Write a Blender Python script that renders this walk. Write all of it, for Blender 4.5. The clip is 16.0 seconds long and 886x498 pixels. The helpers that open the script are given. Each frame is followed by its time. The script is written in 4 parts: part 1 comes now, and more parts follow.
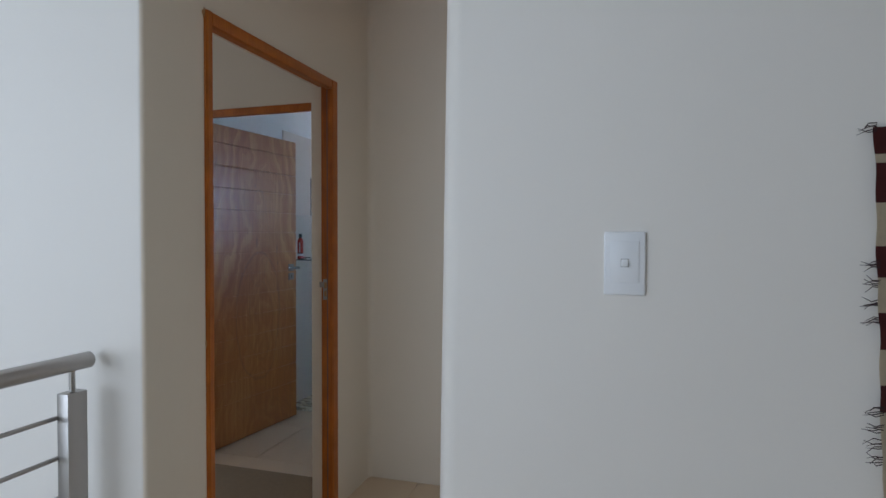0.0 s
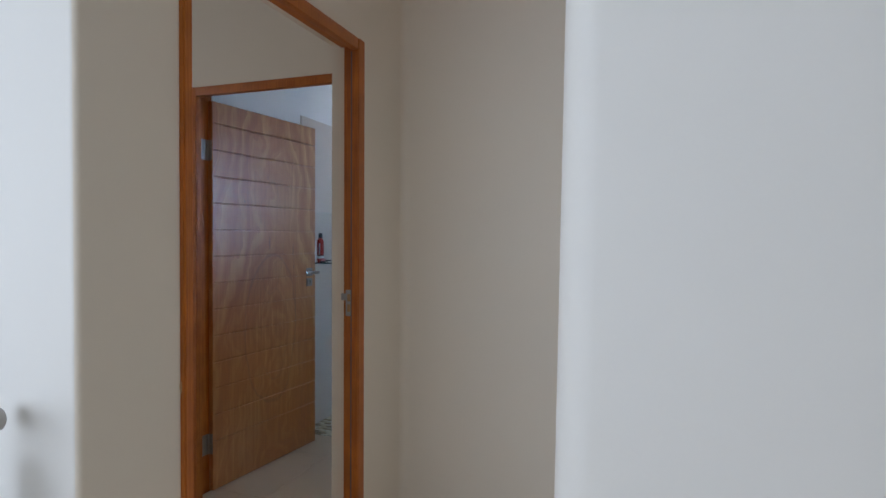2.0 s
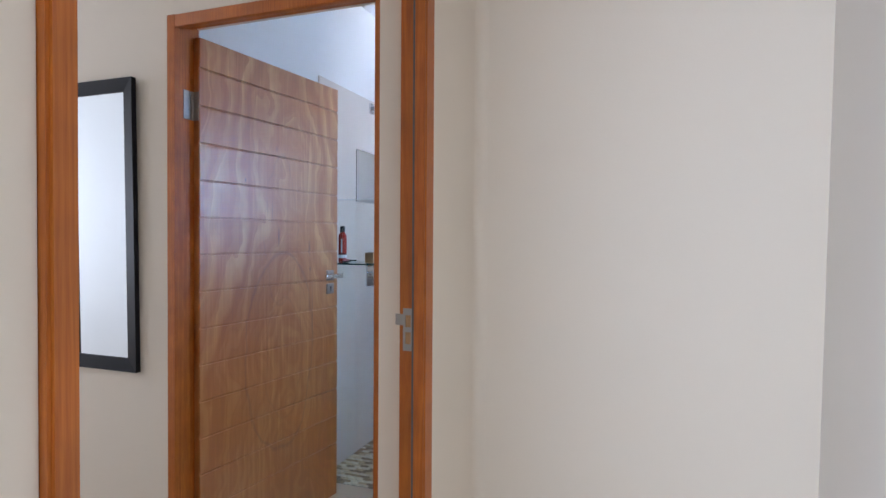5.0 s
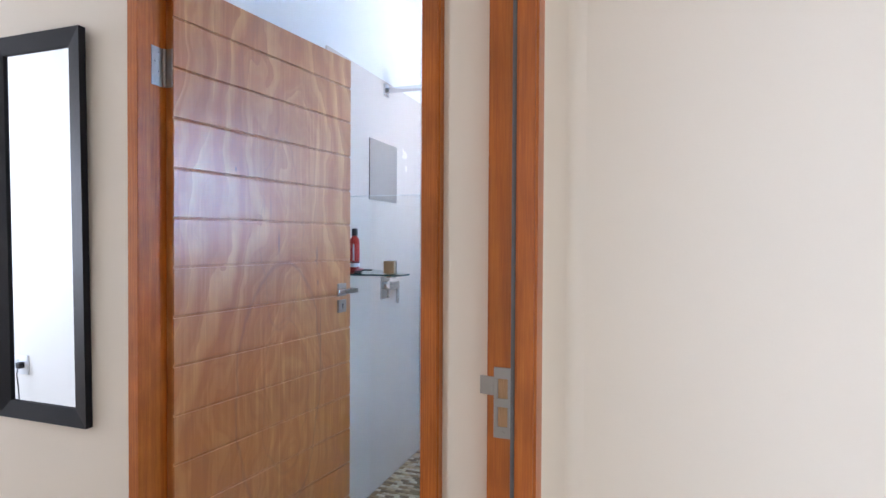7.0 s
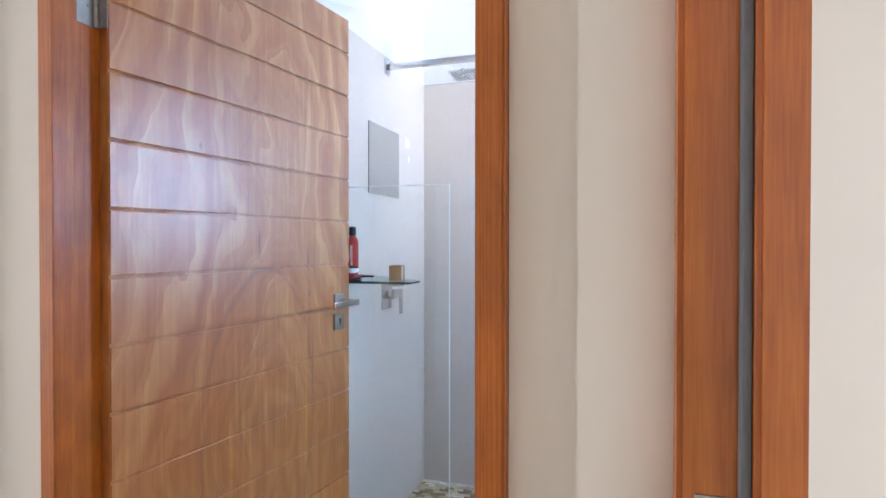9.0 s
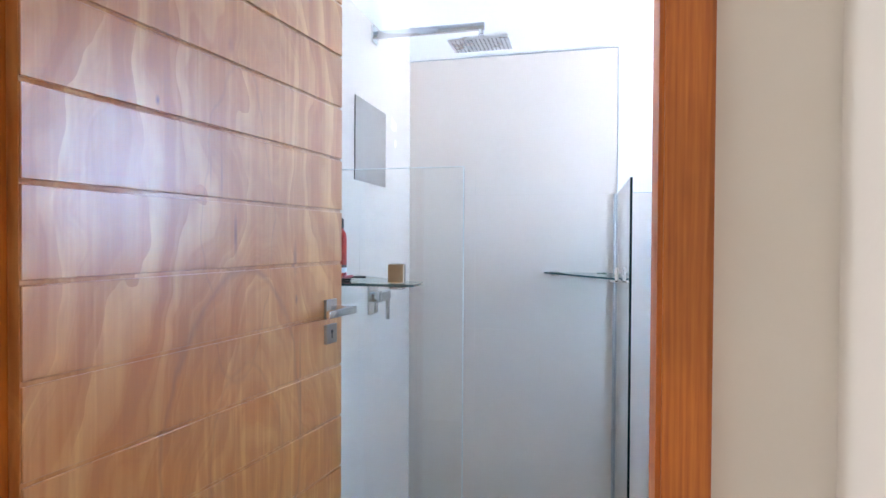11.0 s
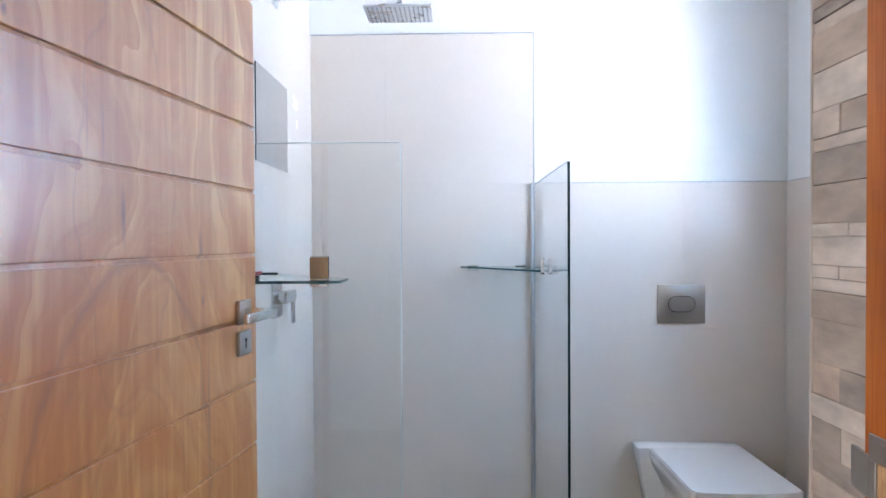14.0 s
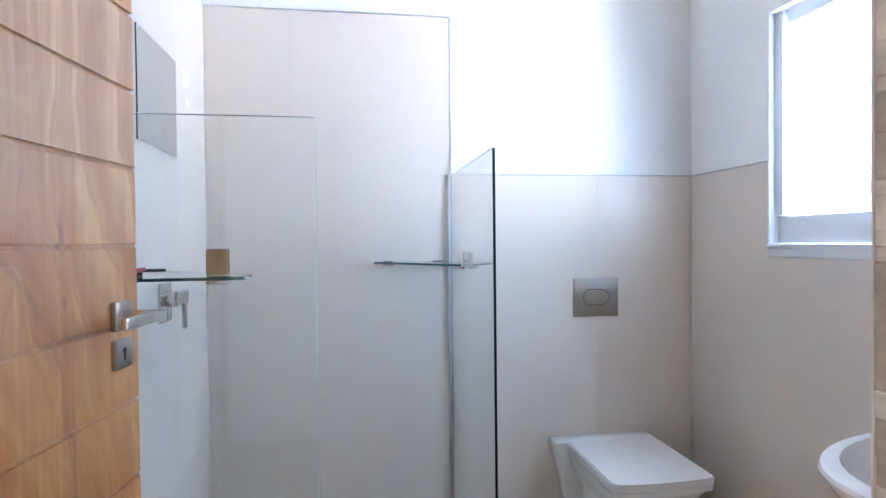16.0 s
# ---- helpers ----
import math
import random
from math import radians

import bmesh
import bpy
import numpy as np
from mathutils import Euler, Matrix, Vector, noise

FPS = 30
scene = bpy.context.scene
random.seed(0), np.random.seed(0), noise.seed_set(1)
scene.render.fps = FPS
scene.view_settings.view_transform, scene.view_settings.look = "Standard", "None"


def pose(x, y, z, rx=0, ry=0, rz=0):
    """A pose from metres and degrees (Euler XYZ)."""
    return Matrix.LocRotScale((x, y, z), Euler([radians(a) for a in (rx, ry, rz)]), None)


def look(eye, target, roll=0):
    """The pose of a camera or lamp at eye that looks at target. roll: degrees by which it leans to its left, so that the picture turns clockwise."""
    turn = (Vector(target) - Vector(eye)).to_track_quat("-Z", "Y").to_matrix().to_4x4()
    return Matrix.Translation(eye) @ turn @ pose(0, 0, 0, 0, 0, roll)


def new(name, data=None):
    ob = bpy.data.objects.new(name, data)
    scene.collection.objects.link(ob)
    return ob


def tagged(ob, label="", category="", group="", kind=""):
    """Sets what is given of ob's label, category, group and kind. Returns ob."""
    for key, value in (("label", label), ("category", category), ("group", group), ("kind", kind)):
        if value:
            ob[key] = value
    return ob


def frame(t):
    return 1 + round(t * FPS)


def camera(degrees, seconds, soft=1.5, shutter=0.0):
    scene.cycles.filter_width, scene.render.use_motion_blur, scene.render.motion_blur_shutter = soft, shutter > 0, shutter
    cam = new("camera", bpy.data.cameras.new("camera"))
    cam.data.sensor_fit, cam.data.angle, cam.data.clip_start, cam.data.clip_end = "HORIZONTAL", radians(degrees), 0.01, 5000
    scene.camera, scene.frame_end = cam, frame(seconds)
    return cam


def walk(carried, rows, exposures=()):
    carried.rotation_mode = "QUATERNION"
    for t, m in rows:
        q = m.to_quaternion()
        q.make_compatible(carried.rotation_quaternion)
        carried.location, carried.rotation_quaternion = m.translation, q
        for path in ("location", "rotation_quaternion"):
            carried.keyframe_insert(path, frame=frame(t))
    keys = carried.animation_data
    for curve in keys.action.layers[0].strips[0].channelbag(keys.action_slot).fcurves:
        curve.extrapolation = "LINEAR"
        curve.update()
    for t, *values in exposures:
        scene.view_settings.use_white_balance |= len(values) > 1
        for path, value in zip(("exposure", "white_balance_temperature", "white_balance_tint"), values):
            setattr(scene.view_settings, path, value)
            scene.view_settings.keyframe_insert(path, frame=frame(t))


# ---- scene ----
cam = camera(76.3, 16.0)
PATH = [
    (0, (2.374, -2.904, 1.338), (1.795, -0.99, 1.298), 0.1),
    (0.5, (2.309, -2.752, 1.339), (1.712, -0.843, 1.299), 0.1),
    (1, (2.228, -2.622, 1.339), (1.617, -0.718, 1.304), 0.3),
    (1.5, (2.15, -2.506, 1.337), (1.517, -0.609, 1.301), 0.3),
    (2.5, (2.025, -2.262, 1.338), (1.355, -0.378, 1.297), 0.3),
    (3, (1.932, -2.126, 1.337), (1.253, -0.245, 1.294), 0.3),
    (5.5, (1.473, -1.568, 1.298), (0.795, 0.313, 1.262), 0.4),
    (6, (1.376, -1.452, 1.311), (0.707, 0.432, 1.273), 0.4),
    (6.5, (1.294, -1.352, 1.323), (0.632, 0.536, 1.287), 0.4),
    (7, (1.225, -1.239, 1.316), (0.562, 0.647, 1.285), 0.3),
    (7.5, (1.149, -1.132, 1.317), (0.492, 0.757, 1.284), 0.4),
    (8, (1.098, -1.038, 1.314), (0.443, 0.851, 1.286), 0.3),
    (10.5, (0.79, -0.675, 1.299), (0.272, 1.256, 1.273), 0.1),
    (11, (0.733, -0.615, 1.297), (0.261, 1.328, 1.267), 0.3),
    (11.5, (0.703, -0.565, 1.289), (0.28, 1.389, 1.263), 0.2),
    (12, (0.669, -0.539, 1.287), (0.314, 1.429, 1.258), 0.0),
    (12.5, (0.629, -0.51, 1.282), (0.348, 1.47, 1.251), 0.0),
    (13, (0.595, -0.48, 1.274), (0.391, 1.509, 1.245), -0.1),
    (13.5, (0.565, -0.454, 1.269), (0.445, 1.542, 1.238), -0.2),
    (14, (0.545, -0.43, 1.264), (0.504, 1.569, 1.236), -0.3),
    (14.5, (0.546, -0.389, 1.255), (0.582, 1.611, 1.225), -0.4),
    (15, (0.54, -0.355, 1.252), (0.661, 1.641, 1.22), -0.5),
    (15.5, (0.524, -0.323, 1.246), (0.733, 1.666, 1.213), -0.6),
    (16, (0.501, -0.291, 1.241), (0.803, 1.686, 1.209), -0.6),
]
walk(cam, [(t, look(eye, target, roll)) for t, eye, target, roll in PATH],
     exposures=[(0, -1.10, 6350, 16), (1.5, -0.86, 6350, 16.5), (3.2, -0.38, 6300, 19), (5.4, 0.42, 6080, 20), (6.5, 0.72, 6080, 20), (8, 0.90, 6120, 19.5), (11, 1.1, 6130, 17), (16, 1.04, 6230, 18)])

# ---- world, large lights ----
world = bpy.data.worlds.new("world")
scene.world = world
world.use_nodes = True
wn = world.node_tree.nodes
sky = wn.new("ShaderNodeTexSky")
sky.sky_type, sky.sun_disc = "NISHITA", False
sky.sun_elevation, sky.sun_rotation = radians(42), radians(200)
wn["Background"].inputs[1].default_value = 0.10
world.node_tree.links.new(sky.outputs[0], wn["Background"].inputs[0])


def window_light(name, at, to, width, height, watts, colour, spread=180):
    lamp = bpy.data.lights.new(name, "AREA")
    lamp.shape, lamp.size, lamp.size_y, lamp.energy, lamp.color = "RECTANGLE", width, height, watts, colour
    lamp.spread = radians(spread)
    ob = new(name, lamp)
    ob.matrix_world = look(at, to)
    return ob


window_light("landing_window_light", (-0.8, -5.05, 1.55), (-0.8, 0, 1.50), 4.4, 2.0, 192, (0.68, 0.84, 0.99))
# Bedroom daylight: the window's place is assumed, set to light the passage.
window_light("bedroom_window_light", (-4.05, 0.0, 1.45), (0, 0.0, 1.40), 2.4, 1.3, 86, (0.79, 0.895, 1.0))
# Lamp added outside, aimed up, for the glow bounced off sunlit ground.
window_light("bathroom_bounce_lamp", (2.62, 1.00, 1.10), (1.15, 2.02, 2.06), 0.95, 0.80, 68, (0.88, 0.935, 1.0), 108)


# ---- materials ----
def material(name, colour, rough=0.5, metal=0.0, vary=0.06, scale=6.0, bump=0.0, bump_scale=120.0, rvary=0.08, coat=0.0, ior=1.5):
    """A plain surface with broad and fine variation of tone, gloss and relief."""
    m = bpy.data.materials.new(name)
    m.use_nodes = True
    n, l = m.node_tree.nodes, m.node_tree.links
    b = n["Principled BSDF"]
    b.inputs["Metallic"].default_value, b.inputs["IOR"].default_value = metal, ior
    b.inputs["Coat Weight"].default_value = coat
    co = n.new("ShaderNodeTexCoord")
    big, fine = n.new("ShaderNodeTexNoise"), n.new("ShaderNodeTexNoise")
    big.inputs["Scale"].default_value, big.inputs["Detail"].default_value = scale, 5
    fine.inputs["Scale"].default_value, fine.inputs["Detail"].default_value = bump_scale, 4
    for t in (big, fine):
        l.new(co.outputs["Object"], t.inputs["Vector"])
    mix = n.new("ShaderNodeMix")
    mix.data_type = "RGBA"
    mix.inputs[6].default_value = [c * (1 - vary) for c in colour] + [1]
    mix.inputs[7].default_value = [min(1, c * (1 + vary)) for c in colour] + [1]
    l.new(big.outputs["Fac"], mix.inputs[0])
    l.new(mix.outputs[2], b.inputs["Base Color"])
    ro = n.new("ShaderNodeMapRange")
    ro.inputs["To Min"].default_value, ro.inputs["To Max"].default_value = max(0, rough - rvary), rough + rvary
    l.new(big.outputs["Fac"], ro.inputs["Value"])
    l.new(ro.outputs[0], b.inputs["Roughness"])
    if bump:
        bp = n.new("ShaderNodeBump")
        bp.inputs["Strength"].default_value, bp.inputs["Distance"].default_value = bump, 0.002
        l.new(fine.outputs["Fac"], bp.inputs["Height"])
        l.new(bp.outputs[0], b.inputs["Normal"])
    return m


def wood(name, dark, mid, light, stretch, scale, rough, coat=0.2, distort=6.0, random_piece=False):
    """Varnished wood: long grain along the axis that stretch makes short, with figure and pores."""
    m = bpy.data.materials.new(name)
    m.use_nodes = True
    n, l = m.node_tree.nodes, m.node_tree.links
    b = n["Principled BSDF"]
    co, mp = n.new("ShaderNodeTexCoord"), n.new("ShaderNodeMapping")
    mp.inputs["Scale"].default_value = stretch
    l.new(co.outputs["Object"], mp.inputs["Vector"])
    warp = n.new("ShaderNodeTexNoise")
    warp.inputs["Scale"].default_value, warp.inputs["Detail"].default_value = scale * 0.35, 3
    l.new(mp.outputs[0], warp.inputs["Vector"])
    add = n.new("ShaderNodeVectorMath")
    add.operation = "MULTIPLY_ADD"
    add.inputs[1].default_value = (distort / scale,) * 3
    l.new(warp.outputs["Color"], add.inputs[0])
    l.new(mp.outputs[0], add.inputs[2])
    rings = n.new("ShaderNodeTexWave")
    rings.wave_type, rings.bands_direction = "BANDS", "X"
    rings.inputs["Scale"].default_value = scale
    rings.inputs["Distortion"].default_value, rings.inputs["Detail"].default_value = 2.2, 3
    l.new(add.outputs[0], rings.inputs["Vector"])
    pores = n.new("ShaderNodeTexNoise")
    pores.inputs["Scale"].default_value, pores.inputs["Detail"].default_value = scale * 14, 5
    l.new(mp.outputs[0], pores.inputs["Vector"])
    both = n.new("ShaderNodeMath")
    both.operation = "MULTIPLY_ADD"
    both.inputs[1].default_value = 0.16
    half = n.new("ShaderNodeMath")
    half.operation = "MULTIPLY"
    half.inputs[1].default_value = 0.55
    l.new(pores.outputs["Fac"], half.inputs[0])
    l.new(rings.outputs["Fac"], both.inputs[0])
    tint = n.new("ShaderNodeMath")
    tint.operation = "MULTIPLY_ADD"
    tint.inputs[1].default_value = 0.35
    l.new(warp.outputs["Fac"], tint.inputs[0])
    l.new(half.outputs[0], tint.inputs[2])
    l.new(tint.outputs[0], both.inputs[2])
    ramp = n.new("ShaderNodeValToRGB")
    ramp.color_ramp.elements[0].position, ramp.color_ramp.elements[1].position = 0.30, 0.74
    ramp.color_ramp.elements[0].color, ramp.color_ramp.elements[1].color = (*dark, 1), (*light, 1)
    ramp.color_ramp.elements.new(0.5).color = (*mid, 1)
    l.new(both.outputs[0], ramp.inputs[0])
    cloud, gain, tone = n.new("ShaderNodeTexNoise"), n.new("ShaderNodeMapRange"), n.new("ShaderNodeVectorMath")
    cloud.inputs["Scale"].default_value, cloud.inputs["Detail"].default_value = 9, 4
    gain.inputs["From Min"].default_value, gain.inputs["From Max"].default_value = 0.3, 0.7
    gain.inputs["To Min"].default_value, gain.inputs["To Max"].default_value = 0.80, 1.16
    tone.operation = "SCALE"
    l.new(co.outputs["Object"], cloud.inputs["Vector"])
    l.new(cloud.outputs["Fac"], gain.inputs["Value"])
    l.new(ramp.outputs[0], tone.inputs[0])
    l.new(gain.outputs[0], tone.inputs["Scale"])
    l.new(tone.outputs[0], b.inputs["Base Color"])
    b.inputs["Roughness"].default_value, b.inputs["Coat Weight"].default_value = rough, coat
    b.inputs["Coat Roughness"].default_value = 0.18
    bp = n.new("ShaderNodeBump")
    bp.inputs["Strength"].default_value, bp.inputs["Distance"].default_value = 0.12, 0.001
    l.new(pores.outputs["Fac"], bp.inputs["Height"])
    l.new(bp.outputs[0], b.inputs["Normal"])
    return m


def veneer(name):
    """Door veneer: cathedral figure about a centre line, near-straight grain at the sides, pores, a few dark streaks."""
    m = bpy.data.materials.new(name)
    m.use_nodes = True
    n, l = m.node_tree.nodes, m.node_tree.links
    b = n["Principled BSDF"]
    co, sep = n.new("ShaderNodeTexCoord"), n.new("ShaderNodeSeparateXYZ")
    l.new(co.outputs["Object"], sep.inputs[0])

    def math_node(op, a, c):
        q = n.new("ShaderNodeMath")
        q.operation = op
        for i, v in enumerate((a, c)):
            if isinstance(v, (int, float)):
                q.inputs[i].default_value = v
            else:
                l.new(v, q.inputs[i])
        return q.outputs[0]

    def grain(scale, detail, stretch, rough=0.5):
        mp, t = n.new("ShaderNodeMapping"), n.new("ShaderNodeTexNoise")
        mp.inputs["Scale"].default_value = stretch
        t.inputs["Scale"].default_value, t.inputs["Detail"].default_value, t.inputs["Roughness"].default_value = scale, detail, rough
        l.new(co.outputs["Object"], mp.inputs["Vector"])
        l.new(mp.outputs[0], t.inputs["Vector"])
        return t.outputs["Fac"]

    def rings(v, k, detail, rough):
        t = n.new("ShaderNodeTexNoise")
        t.noise_dimensions = "1D"
        t.inputs["Scale"].default_value, t.inputs["Detail"].default_value, t.inputs["Roughness"].default_value = k, detail, rough
        l.new(v, t.inputs["W"])
        return t.outputs["Fac"]

    def smooth(v, lo, hi):
        q = n.new("ShaderNodeMapRange")
        q.interpolation_type = "SMOOTHSTEP"
        q.inputs["From Min"].default_value, q.inputs["From Max"].default_value = lo, hi
        l.new(v, q.inputs["Value"])
        return q.outputs[0]

    broad = grain(1.5, 2, (1.5, 1, 0.8))
    hill = grain(3.1, 3, (1.0, 1, 0.62))
    curl = grain(11.0, 3, (1.0, 1, 0.5))
    dx = math_node("SUBTRACT", math_node("ADD", sep.outputs[0], math_node("MULTIPLY", broad, 0.16)), 0.56)
    side = math_node("SQRT", math_node("ADD", math_node("MULTIPLY", dx, dx), 0.006), 0)
    f = math_node("ADD", math_node("MULTIPLY", sep.outputs[2], 0.26), math_node("MULTIPLY", side, 1.55))
    f = math_node("ADD", f, math_node("MULTIPLY", hill, 0.62))
    f = math_node("ADD", f, math_node("MULTIPLY", curl, 0.06))
    ring = smooth(rings(f, 12.0, 4, 0.6), 0.26, 0.74)
    saw = math_node("POWER", math_node("FRACT", math_node("MULTIPLY", f, 6.5), 0), 3.0)
    line = math_node("MULTIPLY", saw, math_node("MULTIPLY", smooth(curl, 0.30, 0.62), smooth(sep.outputs[2], 0.80, 1.20)))
    pores = grain(80, 4, (1, 1, 0.03), 0.6)
    silk = grain(30, 3, (1, 1, 0.055))
    comb = grain(62, 2, (1, 1, 0.045))
    fleck = math_node("MULTIPLY", smooth(comb, 0.50, 0.66), smooth(hill, 0.66, 0.36))
    streak = None
    for x0, z0, rx, rz, k in ((0.223, 1.535, 0.006, 0.011, 1.3), (0.40, 1.685, 0.012, 0.020, 0.5), (0.415, 1.305, 0.007, 0.055, 0.9), (0.375, 1.42, 0.004, 0.06, 0.5), (0.345, 1.43, 0.003, 0.05, 0.45),
                              (0.615, 1.255, 0.009, 0.05, 0.8), (0.62, 1.155, 0.006, 0.016, 1.0), (0.635, 0.90, 0.006, 0.22, 0.9)):
        ax = math_node("DIVIDE", math_node("SUBTRACT", math_node("ADD", sep.outputs[0], math_node("MULTIPLY", silk, 0.012)), x0 + 0.006), rx)
        az = math_node("DIVIDE", math_node("SUBTRACT", sep.outputs[2], z0), rz)
        d = math_node("SQRT", math_node("ADD", math_node("MULTIPLY", ax, ax), math_node("MULTIPLY", az, az)), 0)
        spot = math_node("MULTIPLY", math_node("MAXIMUM", math_node("SUBTRACT", 1.0, d), 0.0), k)
        streak = spot if streak is None else math_node("MAXIMUM", streak, spot)
    for x0, z0, rx, rz, k in ((0.43, 0.80, 0.205, 0.440, 0.42), (0.45, 0.76, 0.115, 0.27, 0.22), (0.43, 1.33, 0.10, 0.33, 0.25)):
        ax = math_node("DIVIDE", math_node("SUBTRACT", math_node("ADD", sep.outputs[0], math_node("MULTIPLY", curl, 0.07)), x0 + 0.035), rx)
        az = math_node("DIVIDE", math_node("SUBTRACT", math_node("ADD", sep.outputs[2], math_node("MULTIPLY", hill, 0.16)), z0 + 0.08), rz)
        d = math_node("SQRT", math_node("ADD", math_node("MULTIPLY", ax, ax), math_node("MULTIPLY", az, az)), 0)
        off = math_node("DIVIDE", math_node("ABSOLUTE", math_node("SUBTRACT", d, 1.0), 0), 0.035)
        streak = math_node("MAXIMUM", streak, math_node("MULTIPLY", math_node("MAXIMUM", math_node("SUBTRACT", 1.0, off), 0.0), k))
    streak = math_node("MULTIPLY", streak, math_node("ADD", silk, 0.35))
    streak.node.use_clamp = True
    tone = math_node("ADD", math_node("MULTIPLY", ring, 0.12), math_node("MULTIPLY", broad, 0.34))
    tone = math_node("SUBTRACT", tone, math_node("MULTIPLY", line, 0.17))
    tone = math_node("ADD", tone, math_node("MULTIPLY", pores, 0.20))
    tone = math_node("ADD", tone, math_node("MULTIPLY", silk, 0.12))
    tone = math_node("SUBTRACT", tone, math_node("MULTIPLY", fleck, 0.10))
    ramp = n.new("ShaderNodeValToRGB")
    ramp.color_ramp.elements[0].position, ramp.color_ramp.elements[1].position = 0.15, 0.70
    ramp.color_ramp.elements[0].color, ramp.color_ramp.elements[1].color = (0.665, 0.335, 0.108, 1), (0.265, 0.062, 0.006, 1)
    ramp.color_ramp.elements.new(0.42).color = (0.455, 0.142, 0.0145, 1)
    l.new(tone, ramp.inputs[0])
    mix = n.new("ShaderNodeMix")
    mix.data_type = "RGBA"
    mix.inputs[7].default_value = (0.17, 0.055, 0.025, 1)
    l.new(streak, mix.inputs[0])
    l.new(ramp.outputs[0], mix.inputs[6])
    l.new(mix.outputs[2], b.inputs["Base Color"])
    b.inputs["Roughness"].default_value, b.inputs["Coat Weight"].default_value, b.inputs["Coat Roughness"].default_value = 0.48, 1.0, 0.33
    b.inputs["Coat IOR"].default_value = 1.76
    bp = n.new("ShaderNodeBump")
    bp.inputs["Strength"].default_value, bp.inputs["Distance"].default_value = 0.10, 0.001
    l.new(pores, bp.inputs["Height"])
    l.new(bp.outputs[0], b.inputs["Normal"])
    return m


def glass(name, colour=(0.965, 0.99, 0.985), rough=0.0):
    m = bpy.data.materials.new(name)
    m.use_nodes = True
    b = m.node_tree.nodes["Principled BSDF"]
    b.inputs["Base Color"].default_value = (*colour, 1)
    b.inputs["Transmission Weight"].default_value, b.inputs["Roughness"].default_value, b.inputs["IOR"].default_value = 1, rough, 1.45
    return m


# Copy of the cream paint below, whitened where daylight falls on the walls.
PLASTER_DAYLIT = material("wall_paint_daylit", (0.80, 0.76, 0.70), 0.55, vary=0.02, scale=1.6, bump=0.10, bump_scale=160)
PLASTER = material("cream_wall_paint", (0.83, 0.74, 0.618), 0.55, vary=0.025, scale=1.6, bump=0.10, bump_scale=160)
PLASTER_BATH = material("bathroom_wall_paint", (0.83, 0.815, 0.79), 0.42, vary=0.02, scale=1.8, bump=0.06, bump_scale=160)
CEILING = material("ceiling_paint", (0.82, 0.82, 0.81), 0.7, vary=0.02, scale=2, bump=0.1)
TILE = material("greige_wall_tile", (0.735, 0.645, 0.565), 0.25, vary=0.04, scale=2.5, bump=0.02, bump_scale=60, rvary=0.05)
GROUT = material("tile_grout", (0.42, 0.39, 0.36), 0.8, vary=0.1, scale=20, bump=0.2)
FLOOR_TILE = material("beige_floor_tile", (0.72, 0.57, 0.405), 0.35, vary=0.07, scale=3, bump=0.03)
# Darker brown, rough and fine-grained, for the bedroom floor.
BROWN_FLOOR = material("taupe_rough_floor", (0.30, 0.22, 0.14), 0.9, vary=0.15, scale=40, bump=0.6, bump_scale=400)
FRAME_WOOD = wood("varnished_frame_wood", (0.35, 0.080, 0.007), (0.455, 0.120, 0.010), (0.55, 0.168, 0.018), (26, 26, 0.9), 1.5, 0.45, coat=0.1, distort=3.0)
NICHE_CEILING = wood("warm_tint_ceiling", (0.44, 0.19, 0.045), (0.52, 0.24, 0.065), (0.60, 0.30, 0.09), (0.9, 26, 26), 1.5, 0.5, coat=0.1, distort=3.0)
LEAF_WOOD = veneer("door_veneer")
CHROME = material("chrome", (0.72, 0.73, 0.75), 0.10, 1.0, vary=0.03, scale=20, rvary=0.04)
STEEL = material("brushed_steel", (0.42, 0.40, 0.38), 0.36, 1.0, vary=0.05, scale=30, bump=0.04, bump_scale=500)
ZINC = material("zinc_plated_steel", (0.40, 0.385, 0.36), 0.45, 1.0, vary=0.12, scale=40, bump=0.1, bump_scale=300)
CERAMIC = material("white_glazed_ceramic", (0.87, 0.835, 0.80), 0.10, vary=0.01, scale=4, rvary=0.03)
WHITE_PLASTIC = material("white_plastic", (0.84, 0.85, 0.86), 0.32, vary=0.015, scale=10)
WHITE_METAL = material("white_powder_coat", (0.82, 0.83, 0.85), 0.35, vary=0.02, scale=10)
GLASS = glass("clear_glass")
SHELF_GLASS = glass("green_edged_glass", (0.62, 0.90, 0.82))
DARK_EDGE = material("dark_glass_edge", (0.012, 0.022, 0.02), 0.15, vary=0.1, scale=30)
SHELF_EDGE = material("teal_glass_edge", (0.035, 0.10, 0.11), 0.15, vary=0.15, scale=30)
# Opaque pale colour on clear glass edges, for the light they catch.
LIT_EDGE = material("glass_edge_painted_light", (0.80, 0.86, 0.85), 0.15, vary=0.1, scale=30)
ALUMINIUM = material("satin_aluminium", (0.50, 0.50, 0.50), 0.45, 0.6, vary=0.04, scale=20)
SATIN = material("satin_chrome", (0.80, 0.81, 0.83), 0.28, 1.0, vary=0.03, scale=20, rvary=0.04)
# Brushed steel darkened to paint in the dim room that the door plates mirror.
STEEL_DARK_REFLECTION = material("brushed_steel_dark_reflection", (0.38, 0.335, 0.30), 0.38, 1.0, vary=0.06, scale=30, bump=0.04, bump_scale=500)
BLACK_FRAME = material("black_painted_wood", (0.008, 0.008, 0.011), 0.42, ior=1.28, vary=0.2, scale=12, bump=0.15, bump_scale=90)
